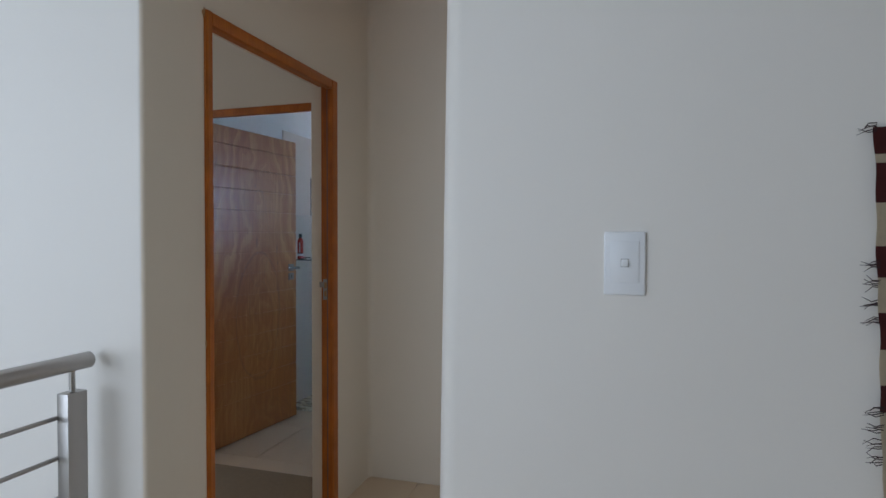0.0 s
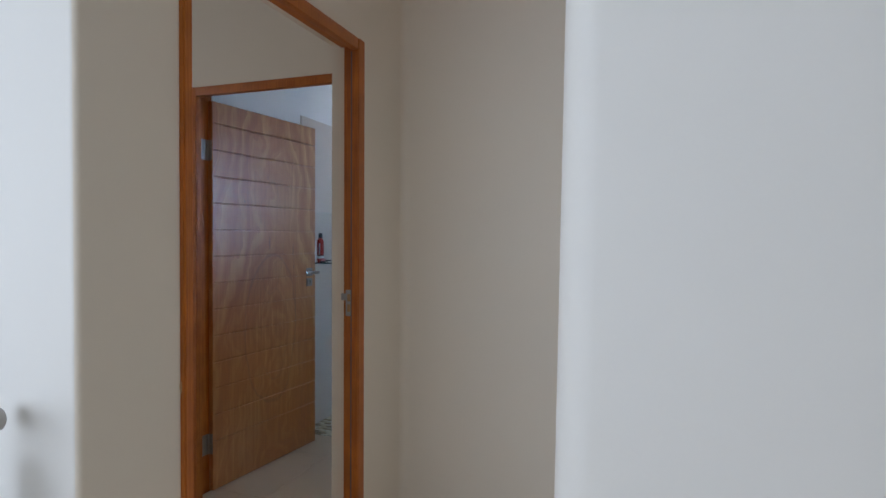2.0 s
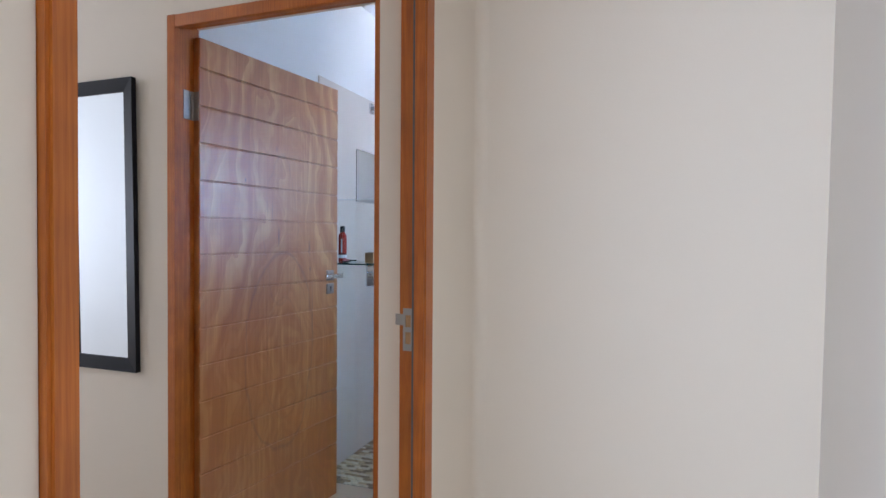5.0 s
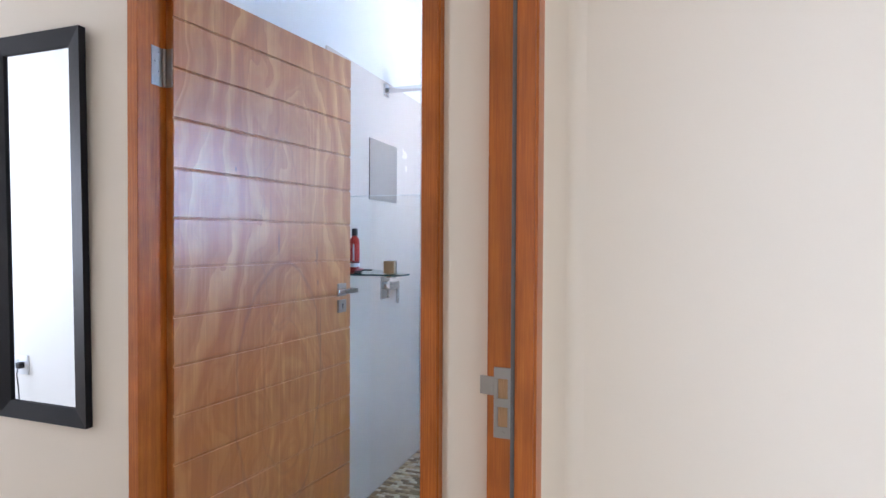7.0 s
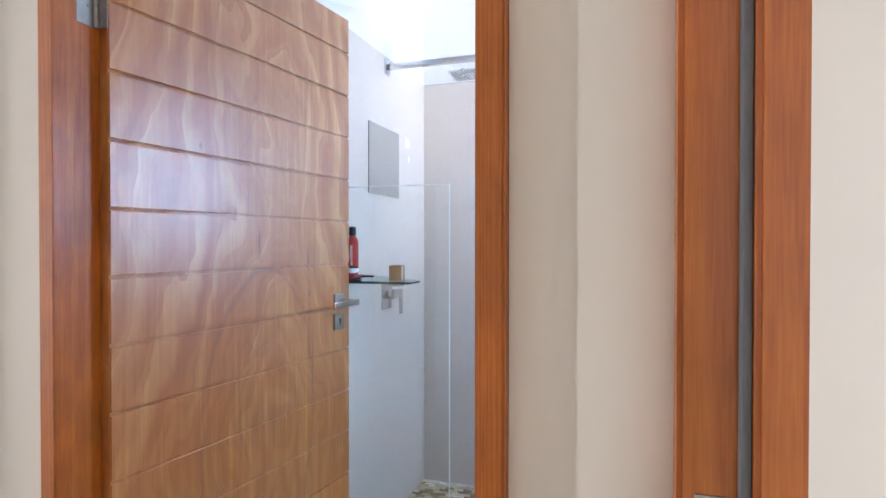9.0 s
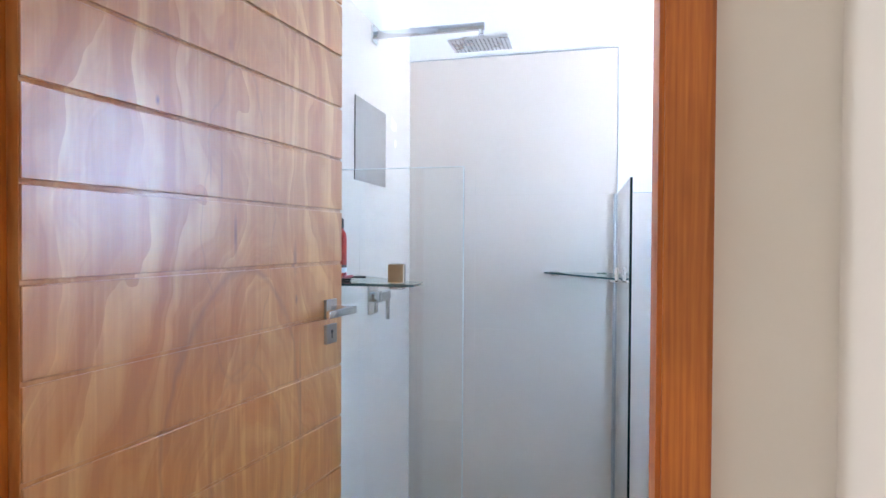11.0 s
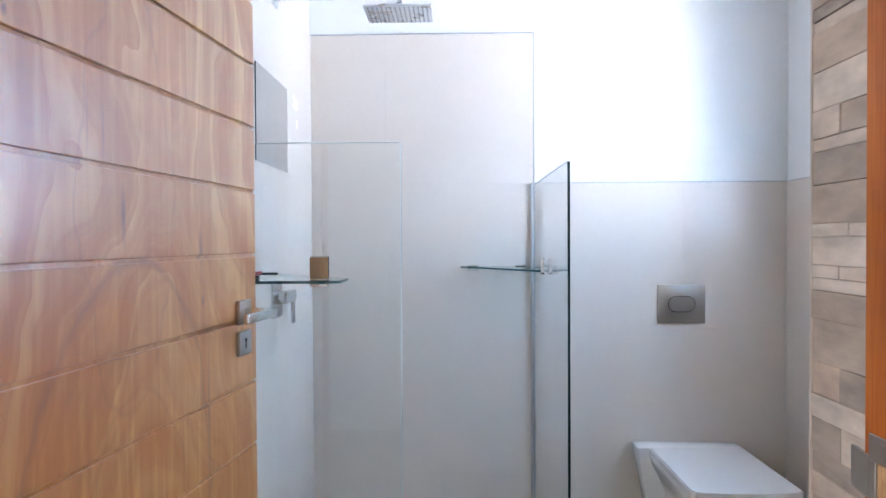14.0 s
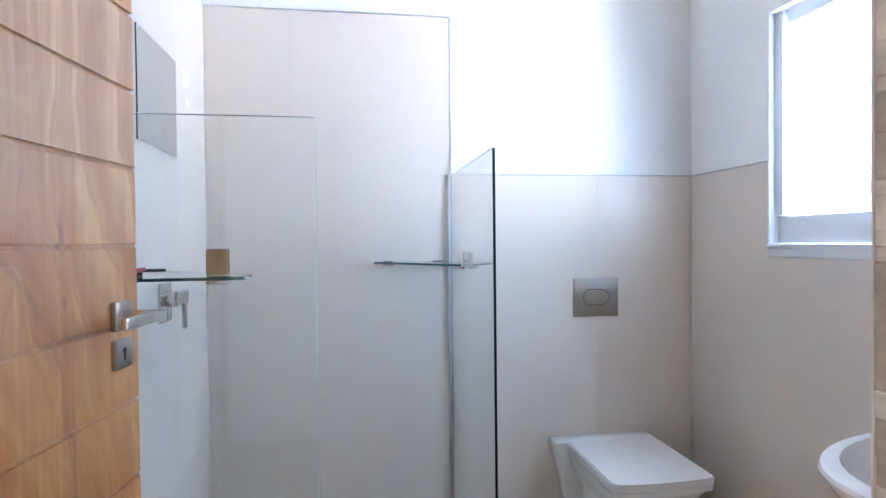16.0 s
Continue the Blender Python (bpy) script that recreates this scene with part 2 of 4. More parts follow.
BLACK = material("black_plastic", (0.015, 0.015, 0.016), 0.4, vary=0.1)
RUBBER = material("grey_rubber_seal", (0.12, 0.115, 0.11), 0.75, vary=0.25, scale=50, bump=0.3)
BOX_WOOD = wood("brown_box_wood", (0.38, 0.20, 0.085), (0.48, 0.275, 0.125), (0.57, 0.345, 0.17), (60, 60, 8), 1.2, 0.6, coat=0)
PALE_WOOD = wood("pale_box_wood", (0.50, 0.36, 0.22), (0.58, 0.43, 0.28), (0.64, 0.49, 0.33), (60, 60, 8), 1.2, 0.6, coat=0)
RED = material("red_bottle_plastic", (0.55, 0.045, 0.03), 0.22, vary=0.05)
PINK = material("pink_plastic", (0.75, 0.22, 0.25), 0.3, vary=0.05)
NOZZLE = material("grey_rubber", (0.22, 0.23, 0.24), 0.5, vary=0.1)
GAP_SHADE = material("painted_gap_shade", (0.05, 0.05, 0.055), 0.5, vary=0.1)
MAROON = material("maroon_weave", (0.105, 0.022, 0.020), 0.95, vary=0.25, scale=90, bump=0.8, bump_scale=500)
CREAM_WEAVE = material("cream_weave", (0.62, 0.52, 0.38), 0.95, vary=0.12, scale=90, bump=0.8, bump_scale=500)
FRINGE = material("dark_fringe_thread", (0.055, 0.028, 0.030), 0.95, vary=0.3, scale=200)
LINEN = material("white_linen", (0.75, 0.74, 0.72), 0.9, vary=0.04, scale=8, bump=0.3, bump_scale=200)
BROWN_COTTON = material("brown_cotton", (0.36, 0.15, 0.035), 0.85, vary=0.12, scale=14, bump=0.3, bump_scale=300)
YELLOW = material("yellow_green_cotton", (0.60, 0.62, 0.10), 0.9, vary=0.08, scale=20, bump=0.3)
MIRROR = material("mirror_silver", (0.74, 0.80, 0.85), 0.012, 1.0, vary=0.005, rvary=0.005)


def piece_material(name, colours, rough, bump, scale=30.0, streak=(1, 1, 1)):
    """Tones that differ from piece to piece, with cloudy stains inside each."""
    m = bpy.data.materials.new(name)
    m.use_nodes = True
    n, l = m.node_tree.nodes, m.node_tree.links
    b = n["Principled BSDF"]
    info, ramp = n.new("ShaderNodeObjectInfo"), n.new("ShaderNodeValToRGB")
    isl = n.new("ShaderNodeNewGeometry")
    add = n.new("ShaderNodeMath")
    add.operation = "ADD"
    fr = n.new("ShaderNodeMath")
    fr.operation = "FRACT"
    l.new(info.outputs["Random"], add.inputs[0])
    l.new(isl.outputs["Random Per Island"], add.inputs[1])
    l.new(add.outputs[0], fr.inputs[0])
    ramp.color_ramp.interpolation = "CONSTANT"
    k = len(colours)
    ramp.color_ramp.elements[0].color = (*colours[0], 1)
    ramp.color_ramp.elements[1].position, ramp.color_ramp.elements[1].color = (k - 1) / k, (*colours[-1], 1)
    for i in range(1, k - 1):
        ramp.color_ramp.elements.new(i / k).color = (*colours[i], 1)
    l.new(fr.outputs[0], ramp.inputs[0])
    co, mp, t = n.new("ShaderNodeTexCoord"), n.new("ShaderNodeMapping"), n.new("ShaderNodeTexNoise")
    mp.inputs["Scale"].default_value = streak
    t.inputs["Scale"].default_value, t.inputs["Detail"].default_value = scale, 6
    l.new(co.outputs["Object"], mp.inputs["Vector"])
    l.new(mp.outputs[0], t.inputs["Vector"])
    gain = n.new("ShaderNodeMapRange")
    gain.inputs["From Min"].default_value, gain.inputs["From Max"].default_value = 0.25, 0.75
    gain.inputs["To Min"].default_value, gain.inputs["To Max"].default_value = 0.68, 1.22
    l.new(t.outputs["Fac"], gain.inputs["Value"])
    mul = n.new("ShaderNodeVectorMath")
    mul.operation = "SCALE"
    l.new(ramp.outputs[0], mul.inputs[0])
    l.new(gain.outputs[0], mul.inputs["Scale"])
    l.new(mul.outputs[0], b.inputs["Base Color"])
    b.inputs["Roughness"].default_value = rough
    bp = n.new("ShaderNodeBump")
    bp.inputs["Strength"].default_value, bp.inputs["Distance"].default_value = bump, 0.002
    l.new(t.outputs["Fac"], bp.inputs["Height"])
    l.new(bp.outputs[0], b.inputs["Normal"])
    return m


STONE = piece_material("stone_look_strip", [(0.62, 0.53, 0.44), (0.50, 0.42, 0.345), (0.67, 0.585, 0.50), (0.57, 0.46, 0.365), (0.42, 0.355, 0.295), (0.71, 0.63, 0.54)], 0.55, 0.5, 38, (1, 0.7, 1.6))
MOSAIC = piece_material("mosaic_tile", [(0.68, 0.55, 0.36), (0.36, 0.23, 0.10), (0.74, 0.63, 0.45), (0.25, 0.155, 0.07), (0.60, 0.45, 0.25), (0.78, 0.69, 0.52)], 0.3, 0.1, 40)


SKYLIGHT = bpy.data.materials.new("bright_sky_backdrop")
SKYLIGHT.use_nodes = True
SKYLIGHT.node_tree.nodes["Principled BSDF"].inputs["Base Color"].default_value = (0, 0, 0, 1)
SKYLIGHT.node_tree.nodes["Principled BSDF"].inputs["Emission Color"].default_value = (0.42, 0.68, 1.0, 1)
SKYLIGHT.node_tree.nodes["Principled BSDF"].inputs["Emission Strength"].default_value = 20.0


# ---- geometry helpers ----
def box(bm, x0, x1, y0, y1, z0, z1, bevel=0.0, segments=2):
    """A block between two corners, with rounded edges if asked."""
    made = bmesh.ops.create_cube(bm, size=1.0, matrix=Matrix.Translation(((x0 + x1) / 2, (y0 + y1) / 2, (z0 + z1) / 2)) @ Matrix.Diagonal((x1 - x0, y1 - y0, z1 - z0, 1)))
    if bevel:
        edges = {e for v in made["verts"] for e in v.link_edges}
        bmesh.ops.bevel(bm, geom=list(edges), offset=bevel, segments=segments, affect="EDGES", profile=0.5)
    return bm


def block(*args, bevel=0.0, segments=2):
    return box(bmesh.new(), *args, bevel=bevel, segments=segments)


def rod(bm, a, b, radius, sides=20, end_radius=None):
    """A round bar from a to b."""
    a, b = Vector(a), Vector(b)
    way = b - a
    m = Matrix.Translation((a + b) / 2) @ way.to_track_quat("Z", "Y").to_matrix().to_4x4()
    bmesh.ops.create_cone(bm, cap_ends=True, segments=sides, radius1=radius, radius2=radius if end_radius is None else end_radius, depth=way.length, matrix=m)
    return bm


def prism(bm, outline, z0, z1, bevel=0.0):
    """An upright slab over an outline of (x, y), counter-clockwise."""
    low = [bm.verts.new((x, y, z0)) for x, y in outline]
    high = [bm.verts.new((x, y, z1)) for x, y in outline]
    bm.faces.new(low[::-1])
    bm.faces.new(high)
    k = len(outline)
    for i in range(k):
        bm.faces.new((low[i], low[(i + 1) % k], high[(i + 1) % k], high[i]))
    if bevel:
        edges = [e for e in bm.edges if abs(e.verts[0].co.z - e.verts[1].co.z) < 1e-6]
        bmesh.ops.bevel(bm, geom=edges, offset=bevel, segments=2, affect="EDGES")
    return bm


def mesh_of(name, bm, mat, smooth=True):
    bmesh.ops.recalc_face_normals(bm, faces=bm.faces)
    me = bpy.data.meshes.new(name)
    bm.to_mesh(me)
    bm.free()
    for m in mat if isinstance(mat, (list, tuple)) else (mat,):
        me.materials.append(m)
    if smooth:
        me.shade_smooth()
        me.set_sharp_from_angle(angle=radians(35))
    return me


def part(name, bm, mat, parent, label="", at=None):
    """One mesh object under a thing or a part."""
    ob = new(name, mesh_of(name, bm, mat))
    ob.parent = parent
    if at is not None:
        ob.matrix_basis = at
    if label:
        ob["label"] = label
    return ob


def thing(name, label, category, at=None, group="", kind=""):
    ob = new(name)
    ob.empty_display_size = 0.05
    if at is not None:
        ob.matrix_basis = at
    return tagged(ob, label, category, group, kind)


def structure(name, bm, mat, label, category):
    return tagged(new(name, mesh_of(name, bm, mat)), label, category, kind="structure")


def solid(name, bm, mat, label, category, at=None, group=""):
    ob = new(name, mesh_of(name, bm, mat))
    if at is not None:
        ob.matrix_basis = at
    return tagged(ob, label, category, group)


# ---- structure ----
BACK, LEFT, RIGHT = 2.055, -0.092, 1.995      # bathroom wall faces behind the tiles
BED, BATH = -0.125, 0.025                     # the two faces of the bathroom's door wall
HALL, ROOM = 1.080, 0.950                     # the two faces of the bedroom's door wall
STAIR, LAND = -1.605, -1.680                  # faces of the stair wall and the landing wall
TOP = 2.72


def cream_faces(wall, test):
    for p in wall.data.polygons:
        p.material_index = 1 if test(p) else 0


def walls():
    b = bmesh.new()
    box(b, -0.695, -0.032, BED, BATH, 0, TOP)
    box(b, -0.032, 0.834, BED, BATH, 2.082, TOP)
    box(b, 0.834, 0.945, BED, BATH, 0, TOP)
    structure("wall_bathroom_door", b, PLASTER, "cream painted plaster wall round the bathroom door", "wall")
    b = bmesh.new()
    prism(b, [(ROOM, -0.431), (HALL, -0.431), (HALL, BATH), (0.921, BATH), (0.926, BED)], 0, TOP)
    box(b, ROOM, HALL, -1.346, -0.431, 2.087, TOP)
    box(b, ROOM, HALL, -1.46, -1.346, 0, TOP)
    structure("wall_bedroom_door", b, PLASTER, "cream painted plaster wall round the bedroom doorway", "wall")
    b = bmesh.new()
    r = 0.014
    arc = [(HALL - r + r * math.sin(a), STAIR + r - r * math.cos(a)) for a in [radians(15 * i) for i in range(7)]]
    prism(b, [(-4.2, STAIR), *arc, (HALL, -1.46), (-4.2, -1.46)], -2.8, TOP)
    w = structure("wall_stairwell", b, (PLASTER_DAYLIT, PLASTER), "painted wall beside the stairwell, whitened as day-lit, corner rounded", "wall")
    # Only the end face stays cream; the rest takes the day-lit tone.
    cream_faces(w, lambda p: p.normal.x > 0.6)
    b = bmesh.new()
    r = 0.05
    arc = [(1.993 + r - r * math.sin(a), LAND + r - r * math.cos(a)) for a in [radians(15 * i) for i in range(7)]]
    prism(b, [*arc[::-1], (4.5, LAND), (4.5, -1.50), (2.13, -1.50), (2.13, 0.13), (1.993, 0.13)], 0, TOP)
    for v in b.verts:
        if v.co.x < 2.1:
            v.co.x += 0.014 * (v.co.z - 1.34)
    structure("wall_landing", b, PLASTER_DAYLIT, "landing wall whitened as day-lit, with a rounded corner", "wall")
    r = 0.035
    arc = [(HALL + r - r * math.cos(a), -0.030 - r + r * math.sin(a)) for a in [radians(15 * i) for i in range(7)]]
    b = block(HALL - 0.012, 2.022, -0.030, 0.13, 0, TOP)
    prism(b, [*arc, (HALL + r, -0.020), (HALL - 0.010, -0.020), (HALL - 0.010, -0.030 - r)], 0, TOP - 0.001)
    structure("wall_niche", b, PLASTER, "cream painted end wall of the niche", "wall")
    structure("wall_bathroom_west", block(-0.72, LEFT, BATH, 2.255, 0, TOP), PLASTER_BATH, "white painted bathroom wall above tiles", "wall")
    structure("wall_bathroom_back", block(LEFT, 2.23, BACK, 2.255, 0, TOP), PLASTER_BATH, "white painted bathroom back wall above tiles", "wall")
    b = bmesh.new()
    box(b, RIGHT, 2.23, 0.13, 1.130, 0, TOP)
    box(b, RIGHT, 2.23, 1.560, BACK, 0, TOP)
    box(b, RIGHT, 2.23, 1.130, 1.560, 0, 1.200)
    box(b, RIGHT, 2.23, 1.130, 1.560, 2.055, TOP)
    structure("wall_bathroom_window", b, PLASTER_BATH, "white painted bathroom wall with a small window", "wall")
    # bedroom and landing, closed round
    b = bmesh.new()
    box(b, -4.2, -4.0, -1.46, -1.20, 0, TOP)
    box(b, -4.2, -4.0, 1.20, 3.2, 0, TOP)
    box(b, -4.2, -4.0, -1.20, 1.20, 0, 0.8)
    box(b, -4.2, -4.0, -1.20, 1.20, 2.1, TOP)
    structure("wall_bedroom_west", b, PLASTER, "cream painted bedroom wall with a window", "wall")
    structure("wall_bedroom_north", block(-4.0, -0.72, 3.0, 3.2, 0, TOP), PLASTER, "cream painted bedroom wall", "wall")
    structure("wall_bedroom_east", block(-0.72, -0.543, 2.255, 3.0, 0, TOP), PLASTER, "cream painted bedroom wall", "wall")
    b = bmesh.new()
    box(b, -4.2, -3.0, -5.2, -5.0, -2.8, TOP)
    box(b, 1.4, 4.7, -5.2, -5.0, -2.8, TOP)
    box(b, -3.0, 1.4, -5.2, -5.0, -2.8, 0.5)
    box(b, -3.0, 1.4, -5.2, -5.0, 2.6, TOP)
    structure("wall_landing_south", b, PLASTER_DAYLIT, "painted wall in the whitened day-lit tone, with a wide window", "wall")
    structure("wall_landing_west", block(-4.4, -4.2, -5.2, STAIR, -2.8, TOP), PLASTER_DAYLIT, "painted stairwell wall in the whitened day-lit tone", "wall")
    structure("wall_landing_east", block(4.5, 4.7, -5.0, -1.50, 0, TOP), PLASTER_DAYLIT, "painted landing wall in the whitened day-lit tone", "wall")
    # floors and ceilings
    b = bmesh.new()
    box(b, 0.86, 4.5, -5.0, LAND, -0.25, 0)
    box(b, HALL, 1.993, LAND, -0.030, -0.25, 0)
    structure("floor_landing", b, GROUT, "beige tiled landing floor", "floor")
    structure("floor_stairwell", block(-4.2, 0.86, -5.0, STAIR, -2.95, -2.8), FLOOR_TILE, "beige floor at the foot of the stairwell", "floor")
    b = bmesh.new()
    box(b, -4.0, -0.72, -1.46, 3.0, -0.2, 0)
    box(b, -0.72, ROOM, -1.46, BED, -0.2, 0)
    box(b, ROOM, HALL, -1.346, -0.431, -0.2, 0)
    structure("floor_bedroom", b, BROWN_FLOOR, "brown bedroom floor", "floor")
    b = bmesh.new()
    box(b, LEFT, RIGHT, BATH, BACK, -0.2, -0.008)
    box(b, -0.032, 0.834, BED, BATH, -0.2, -0.008)
    structure("floor_bathroom", b, GROUT, "grouted bathroom floor bed", "floor")
    b = bmesh.new()
    box(b, -4.2, ROOM, -1.50, 3.2, TOP, TOP + 0.1)
    box(b, ROOM, 2.23, -0.030, 3.2, TOP, TOP + 0.1)
    box(b, -4.2, 4.7, -5.2, -1.60, TOP, TOP + 0.1)
    structure("ceiling", b, CEILING, "white painted ceiling", "ceiling")
    # Unseen ceiling, given a brown wood colour to warm and darken the niche's top.
    structure("ceiling_niche", block(ROOM, 2.23, -1.60, -0.030, TOP, TOP + 0.1), NICHE_CEILING, "unseen ceiling over the niche, browned to warm its light", "ceiling")


walls()


# ---- doors ----
def door_frame(d, out0, clear0, clear1, out1, height, top, depth, stop, hinge_depth=0, proud=0, hinge_stop=0, hinge_rebate=0.019):
    """Two jambs and a head with a rebate for the leaf; along x, near face at y = 0, depth along +y."""
    def jamb(x_out, x_stop, side, depth=depth, near=0.0, stop=stop, rebate=0.019):
        x_reb = x_stop - side * rebate
        b = prism(bmesh.new(), [(x_stop, near), (x_out, near), (x_out, depth), (x_reb, depth), (x_reb, stop), (x_stop, stop)], 0, top)
        upright = [e for e in b.edges if abs(e.verts[0].co.z - e.verts[1].co.z) > 0.5]
        bmesh.ops.bevel(b, geom=upright, offset=0.004 if rebate < 0.02 else 0.0012, segments=2, affect="EDGES")
        return part("jamb", b, FRAME_WOOD, d)
    jambs = jamb(out0, clear0, 1, hinge_depth or depth, stop=hinge_stop or stop, rebate=hinge_rebate), jamb(out1, clear1, -1, near=-proud)
    b = bmesh.new()
    box(b, clear0, clear1, 0.0005, stop, height, top - 0.0005, 0.002)
    box(b, clear0, clear1, stop, depth - 0.001, height + 0.014, top - 0.0005)
    part("head", b, FRAME_WOOD, d)
    for x, side in ((clear1 + 0.019, -1),):
        b = bmesh.new()
        box(b, min(x, x + side * 0.012), max(x, x + side * 0.012), stop + 0.0003, stop + 0.007, 0.01, height, 0.002)
        part("seal", b, RUBBER, d, "grey rubber draught seal")
    return jambs


def strike_plate(parent, x, side, y0, z0, z1):
    """A flat keep with two pockets, screws and a curved lip, on a jamb face at x that looks along side."""
    b = bmesh.new()
    t = side * 0.002
    y1 = y0 + 0.026

    def plate(ya, yb, za, zb):
        box(b, min(x, x + t), max(x, x + t), ya, yb, za, zb, 0.0004, 1)
    h = z1 - z0
    cuts = [z0, z0 + 0.16 * h, z0 + 0.44 * h, z0 + 0.56 * h, z0 + 0.84 * h, z1]
    plate(y0, y1, cuts[0], cuts[1])
    plate(y0, y1, cuts[2], cuts[3])
    plate(y0, y1, cuts[4], cuts[5])
    for za, zb in ((cuts[1], cuts[2]), (cuts[3], cuts[4])):
        plate(y0, y0 + 0.006, za, zb)
        plate(y1 - 0.006, y1, za, zb)
    for i in range(4):
        box(b, min(x, x + t) - side * 0.0012 * i, max(x, x + t) - side * 0.0012 * i, y1 + 0.005 * i, y1 + 0.0052 * (i + 1), z0 + 0.60 * h, z0 + 0.86 * h)
    for z in (z0 + 0.07 * h, z1 - 0.07 * h):
        rod(b, (x + t, y0 + 0.013, z), (x + t * 1.6, y0 + 0.013, z), 0.0035, 12)
    keep = part("strike_plate", b, ZINC, parent, "zinc-plated steel strike plate")
    b = bmesh.new()
    for za, zb in ((cuts[1], cuts[2]), (cuts[3], cuts[4])):
        box(b, min(x, x + t * 0.3), max(x, x + t * 0.3), y0 + 0.0061, y1 - 0.0061, za, zb)
    part("pocket", b, BOX_WOOD, keep, "raw wood latch pocket")
    return keep


def hinge(parent, x, y, z0, z1):
    """A butt hinge: a barrel, one flap on the jamb's rebate and one on the leaf's edge, with screws."""
    b = bmesh.new()
    n = 5
    for i in range(n):
        za, zb = z0 + (z1 - z0) * i / n, z0 + (z1 - z0) * (i + 0.93) / n
        rod(b, (x + 0.004, y, za), (x + 0.004, y, zb), 0.0055, 16)
    box(b, x + 0.0002, x + 0.0022, y - 0.040, y - 0.002, z0, z1, 0.0005, 1)
    for k in range(4):
        z = z0 + (z1 - z0) * (k + 0.5) / 4
        yy = y - 0.026 + 0.012 * (k % 2)
        rod(b, (x + 0.002, yy, z), (x + 0.0034, yy, z), 0.0035, 12)
    flap = part("hinge", b, ZINC, parent, "zinc-plated steel butt hinge")
    b = bmesh.new()
    box(b, x + 0.004, x + 0.0285, 0.1180, 0.1206, z0, z1, 0.0005, 1)
    for k in range(4):
        z = z0 + (z1 - z0) * (k + 0.5) / 4
        rod(b, (x + 0.015 + 0.008 * (k % 2), 0.119, z), (x + 0.015 + 0.008 * (k % 2), 0.1168, z), 0.0028, 10)
    part("flap", b, ZINC, flap)
    return flap


DOOR_Y = -0.131
door_1 = thing("door_1", "varnished orange-brown timber bathroom door, standing open", "door", pose(0, DOOR_Y, 0), kind="structure")
jamb_l, jamb_r = door_frame(door_1, -0.0315, 0.003, 0.792, 0.833, 2.038, 2.081, 0.075, 0.029, 0.150, 0.018, 0.042, 0.033)
strike_plate(jamb_r, 0.811, -1, 0.0395, 1.035, 1.140)
for z in (1.735, 0.20):
    hinge(jamb_l, -0.030, 0.114, z, z + 0.106)

door_2 = thing("door_2", "varnished orange-brown timber frame of the bedroom doorway", "door", pose(1.093, 0, 0, 0, 0, 90), kind="structure")
jamb_a, jamb_b = door_frame(door_2, -1.345, -1.3155, -0.482, -0.430, 2.043, 2.086, 0.074, 0.030)
strike_plate(jamb_b, -0.463, -1, 0.037, 1.037, 1.137)



def chip(y, z, ry, rz, seed):
    """A torn patch of dark filler beside the frame."""
    r = random.Random(seed)
    b = bmesh.new()
    pts = [(ry * (0.6 + 0.6 * r.random()) * math.cos(k * math.pi / 6), rz * (0.6 + 0.6 * r.random()) * math.sin(k * math.pi / 6)) for k in range(12)]
    lo = [b.verts.new((y + p, 0.0118, z + q)) for p, q in pts]
    hi = [b.verts.new((y + p * 0.7, 0.0085, z + q * 0.7)) for p, q in pts]
    b.faces.new(lo[::-1])
    b.faces.new(hi)
    for k in range(12):
        b.faces.new((lo[k], lo[(k + 1) % 12], hi[(k + 1) % 12], hi[k]))
    part("chip", b, BOX_WOOD, door_2, "dark torn filler beside the frame")


chip(-1.345, 2.075, 0.010, 0.018, 1)
chip(-0.424, 2.045, 0.006, 0.010, 2)
chip(-1.344, 0.985, 0.005, 0.016, 3)
chip(-0.426, 1.72, 0.004, 0.022, 4)
chip(-0.425, 1.40, 0.004, 0.030, 5)

# the leaf: a solid slab whose outer face is cut by level grooves
GROOVES = [1.790 - 0.1385 * i for i in range(-1, 12)]
b = block(0, 0.826, 0.0050, 0.030, 0.008, 2.042, bevel=0.0015)
levels = [2.042, *GROOVES, 0.008]
for hi, lo in zip(levels, levels[1:]):
    box(b, 0.0005, 0.8255, 0.0, 0.0052, lo + (0.0036 if lo > 0.01 else 0), hi - (0.0036 if hi < 2.04 else 0), 0.0012, 1)
leaf = part("leaf", b, LEAF_WOOD, door_1, "veneered door leaf cut by level grooves", at=pose(0.0, -DOOR_Y - 0.010, 0, 0, 0, 82.75))


def lever_handle(parent):
    """Square rose, neck and flat lever pointing to the hinges; square key plate under it."""
    b = block(0.738, 0.788, -0.009, 0.0005, 1.092, 1.142, bevel=0.0015)
    rose = part("rose", b, STEEL_DARK_REFLECTION, parent, "brushed steel square rose")
    b = bmesh.new()
    box(b, 0.757, 0.775, -0.066, -0.0085, 1.110, 1.126, 0.003)
    box(b, 0.648, 0.7765, -0.076, -0.064, 1.108, 1.127, 0.003)
    part("handle", b, CHROME, rose, "polished chrome lever handle")
    b = block(0.738, 0.788, -0.009, 0.0005, 1.027, 1.077, bevel=0.0015)
    plate = part("key_plate", b, STEEL_DARK_REFLECTION, parent, "brushed steel square key plate")
    b = bmesh.new()
    rod(b, (0.763, -0.0088, 1.058), (0.763, -0.0096, 1.058), 0.0048, 16)
    box(b, 0.7607, 0.7653, -0.0096, -0.0088, 1.041, 1.057)
    part("keyhole", b, BLACK, plate, "black keyhole")


lever_handle(leaf)


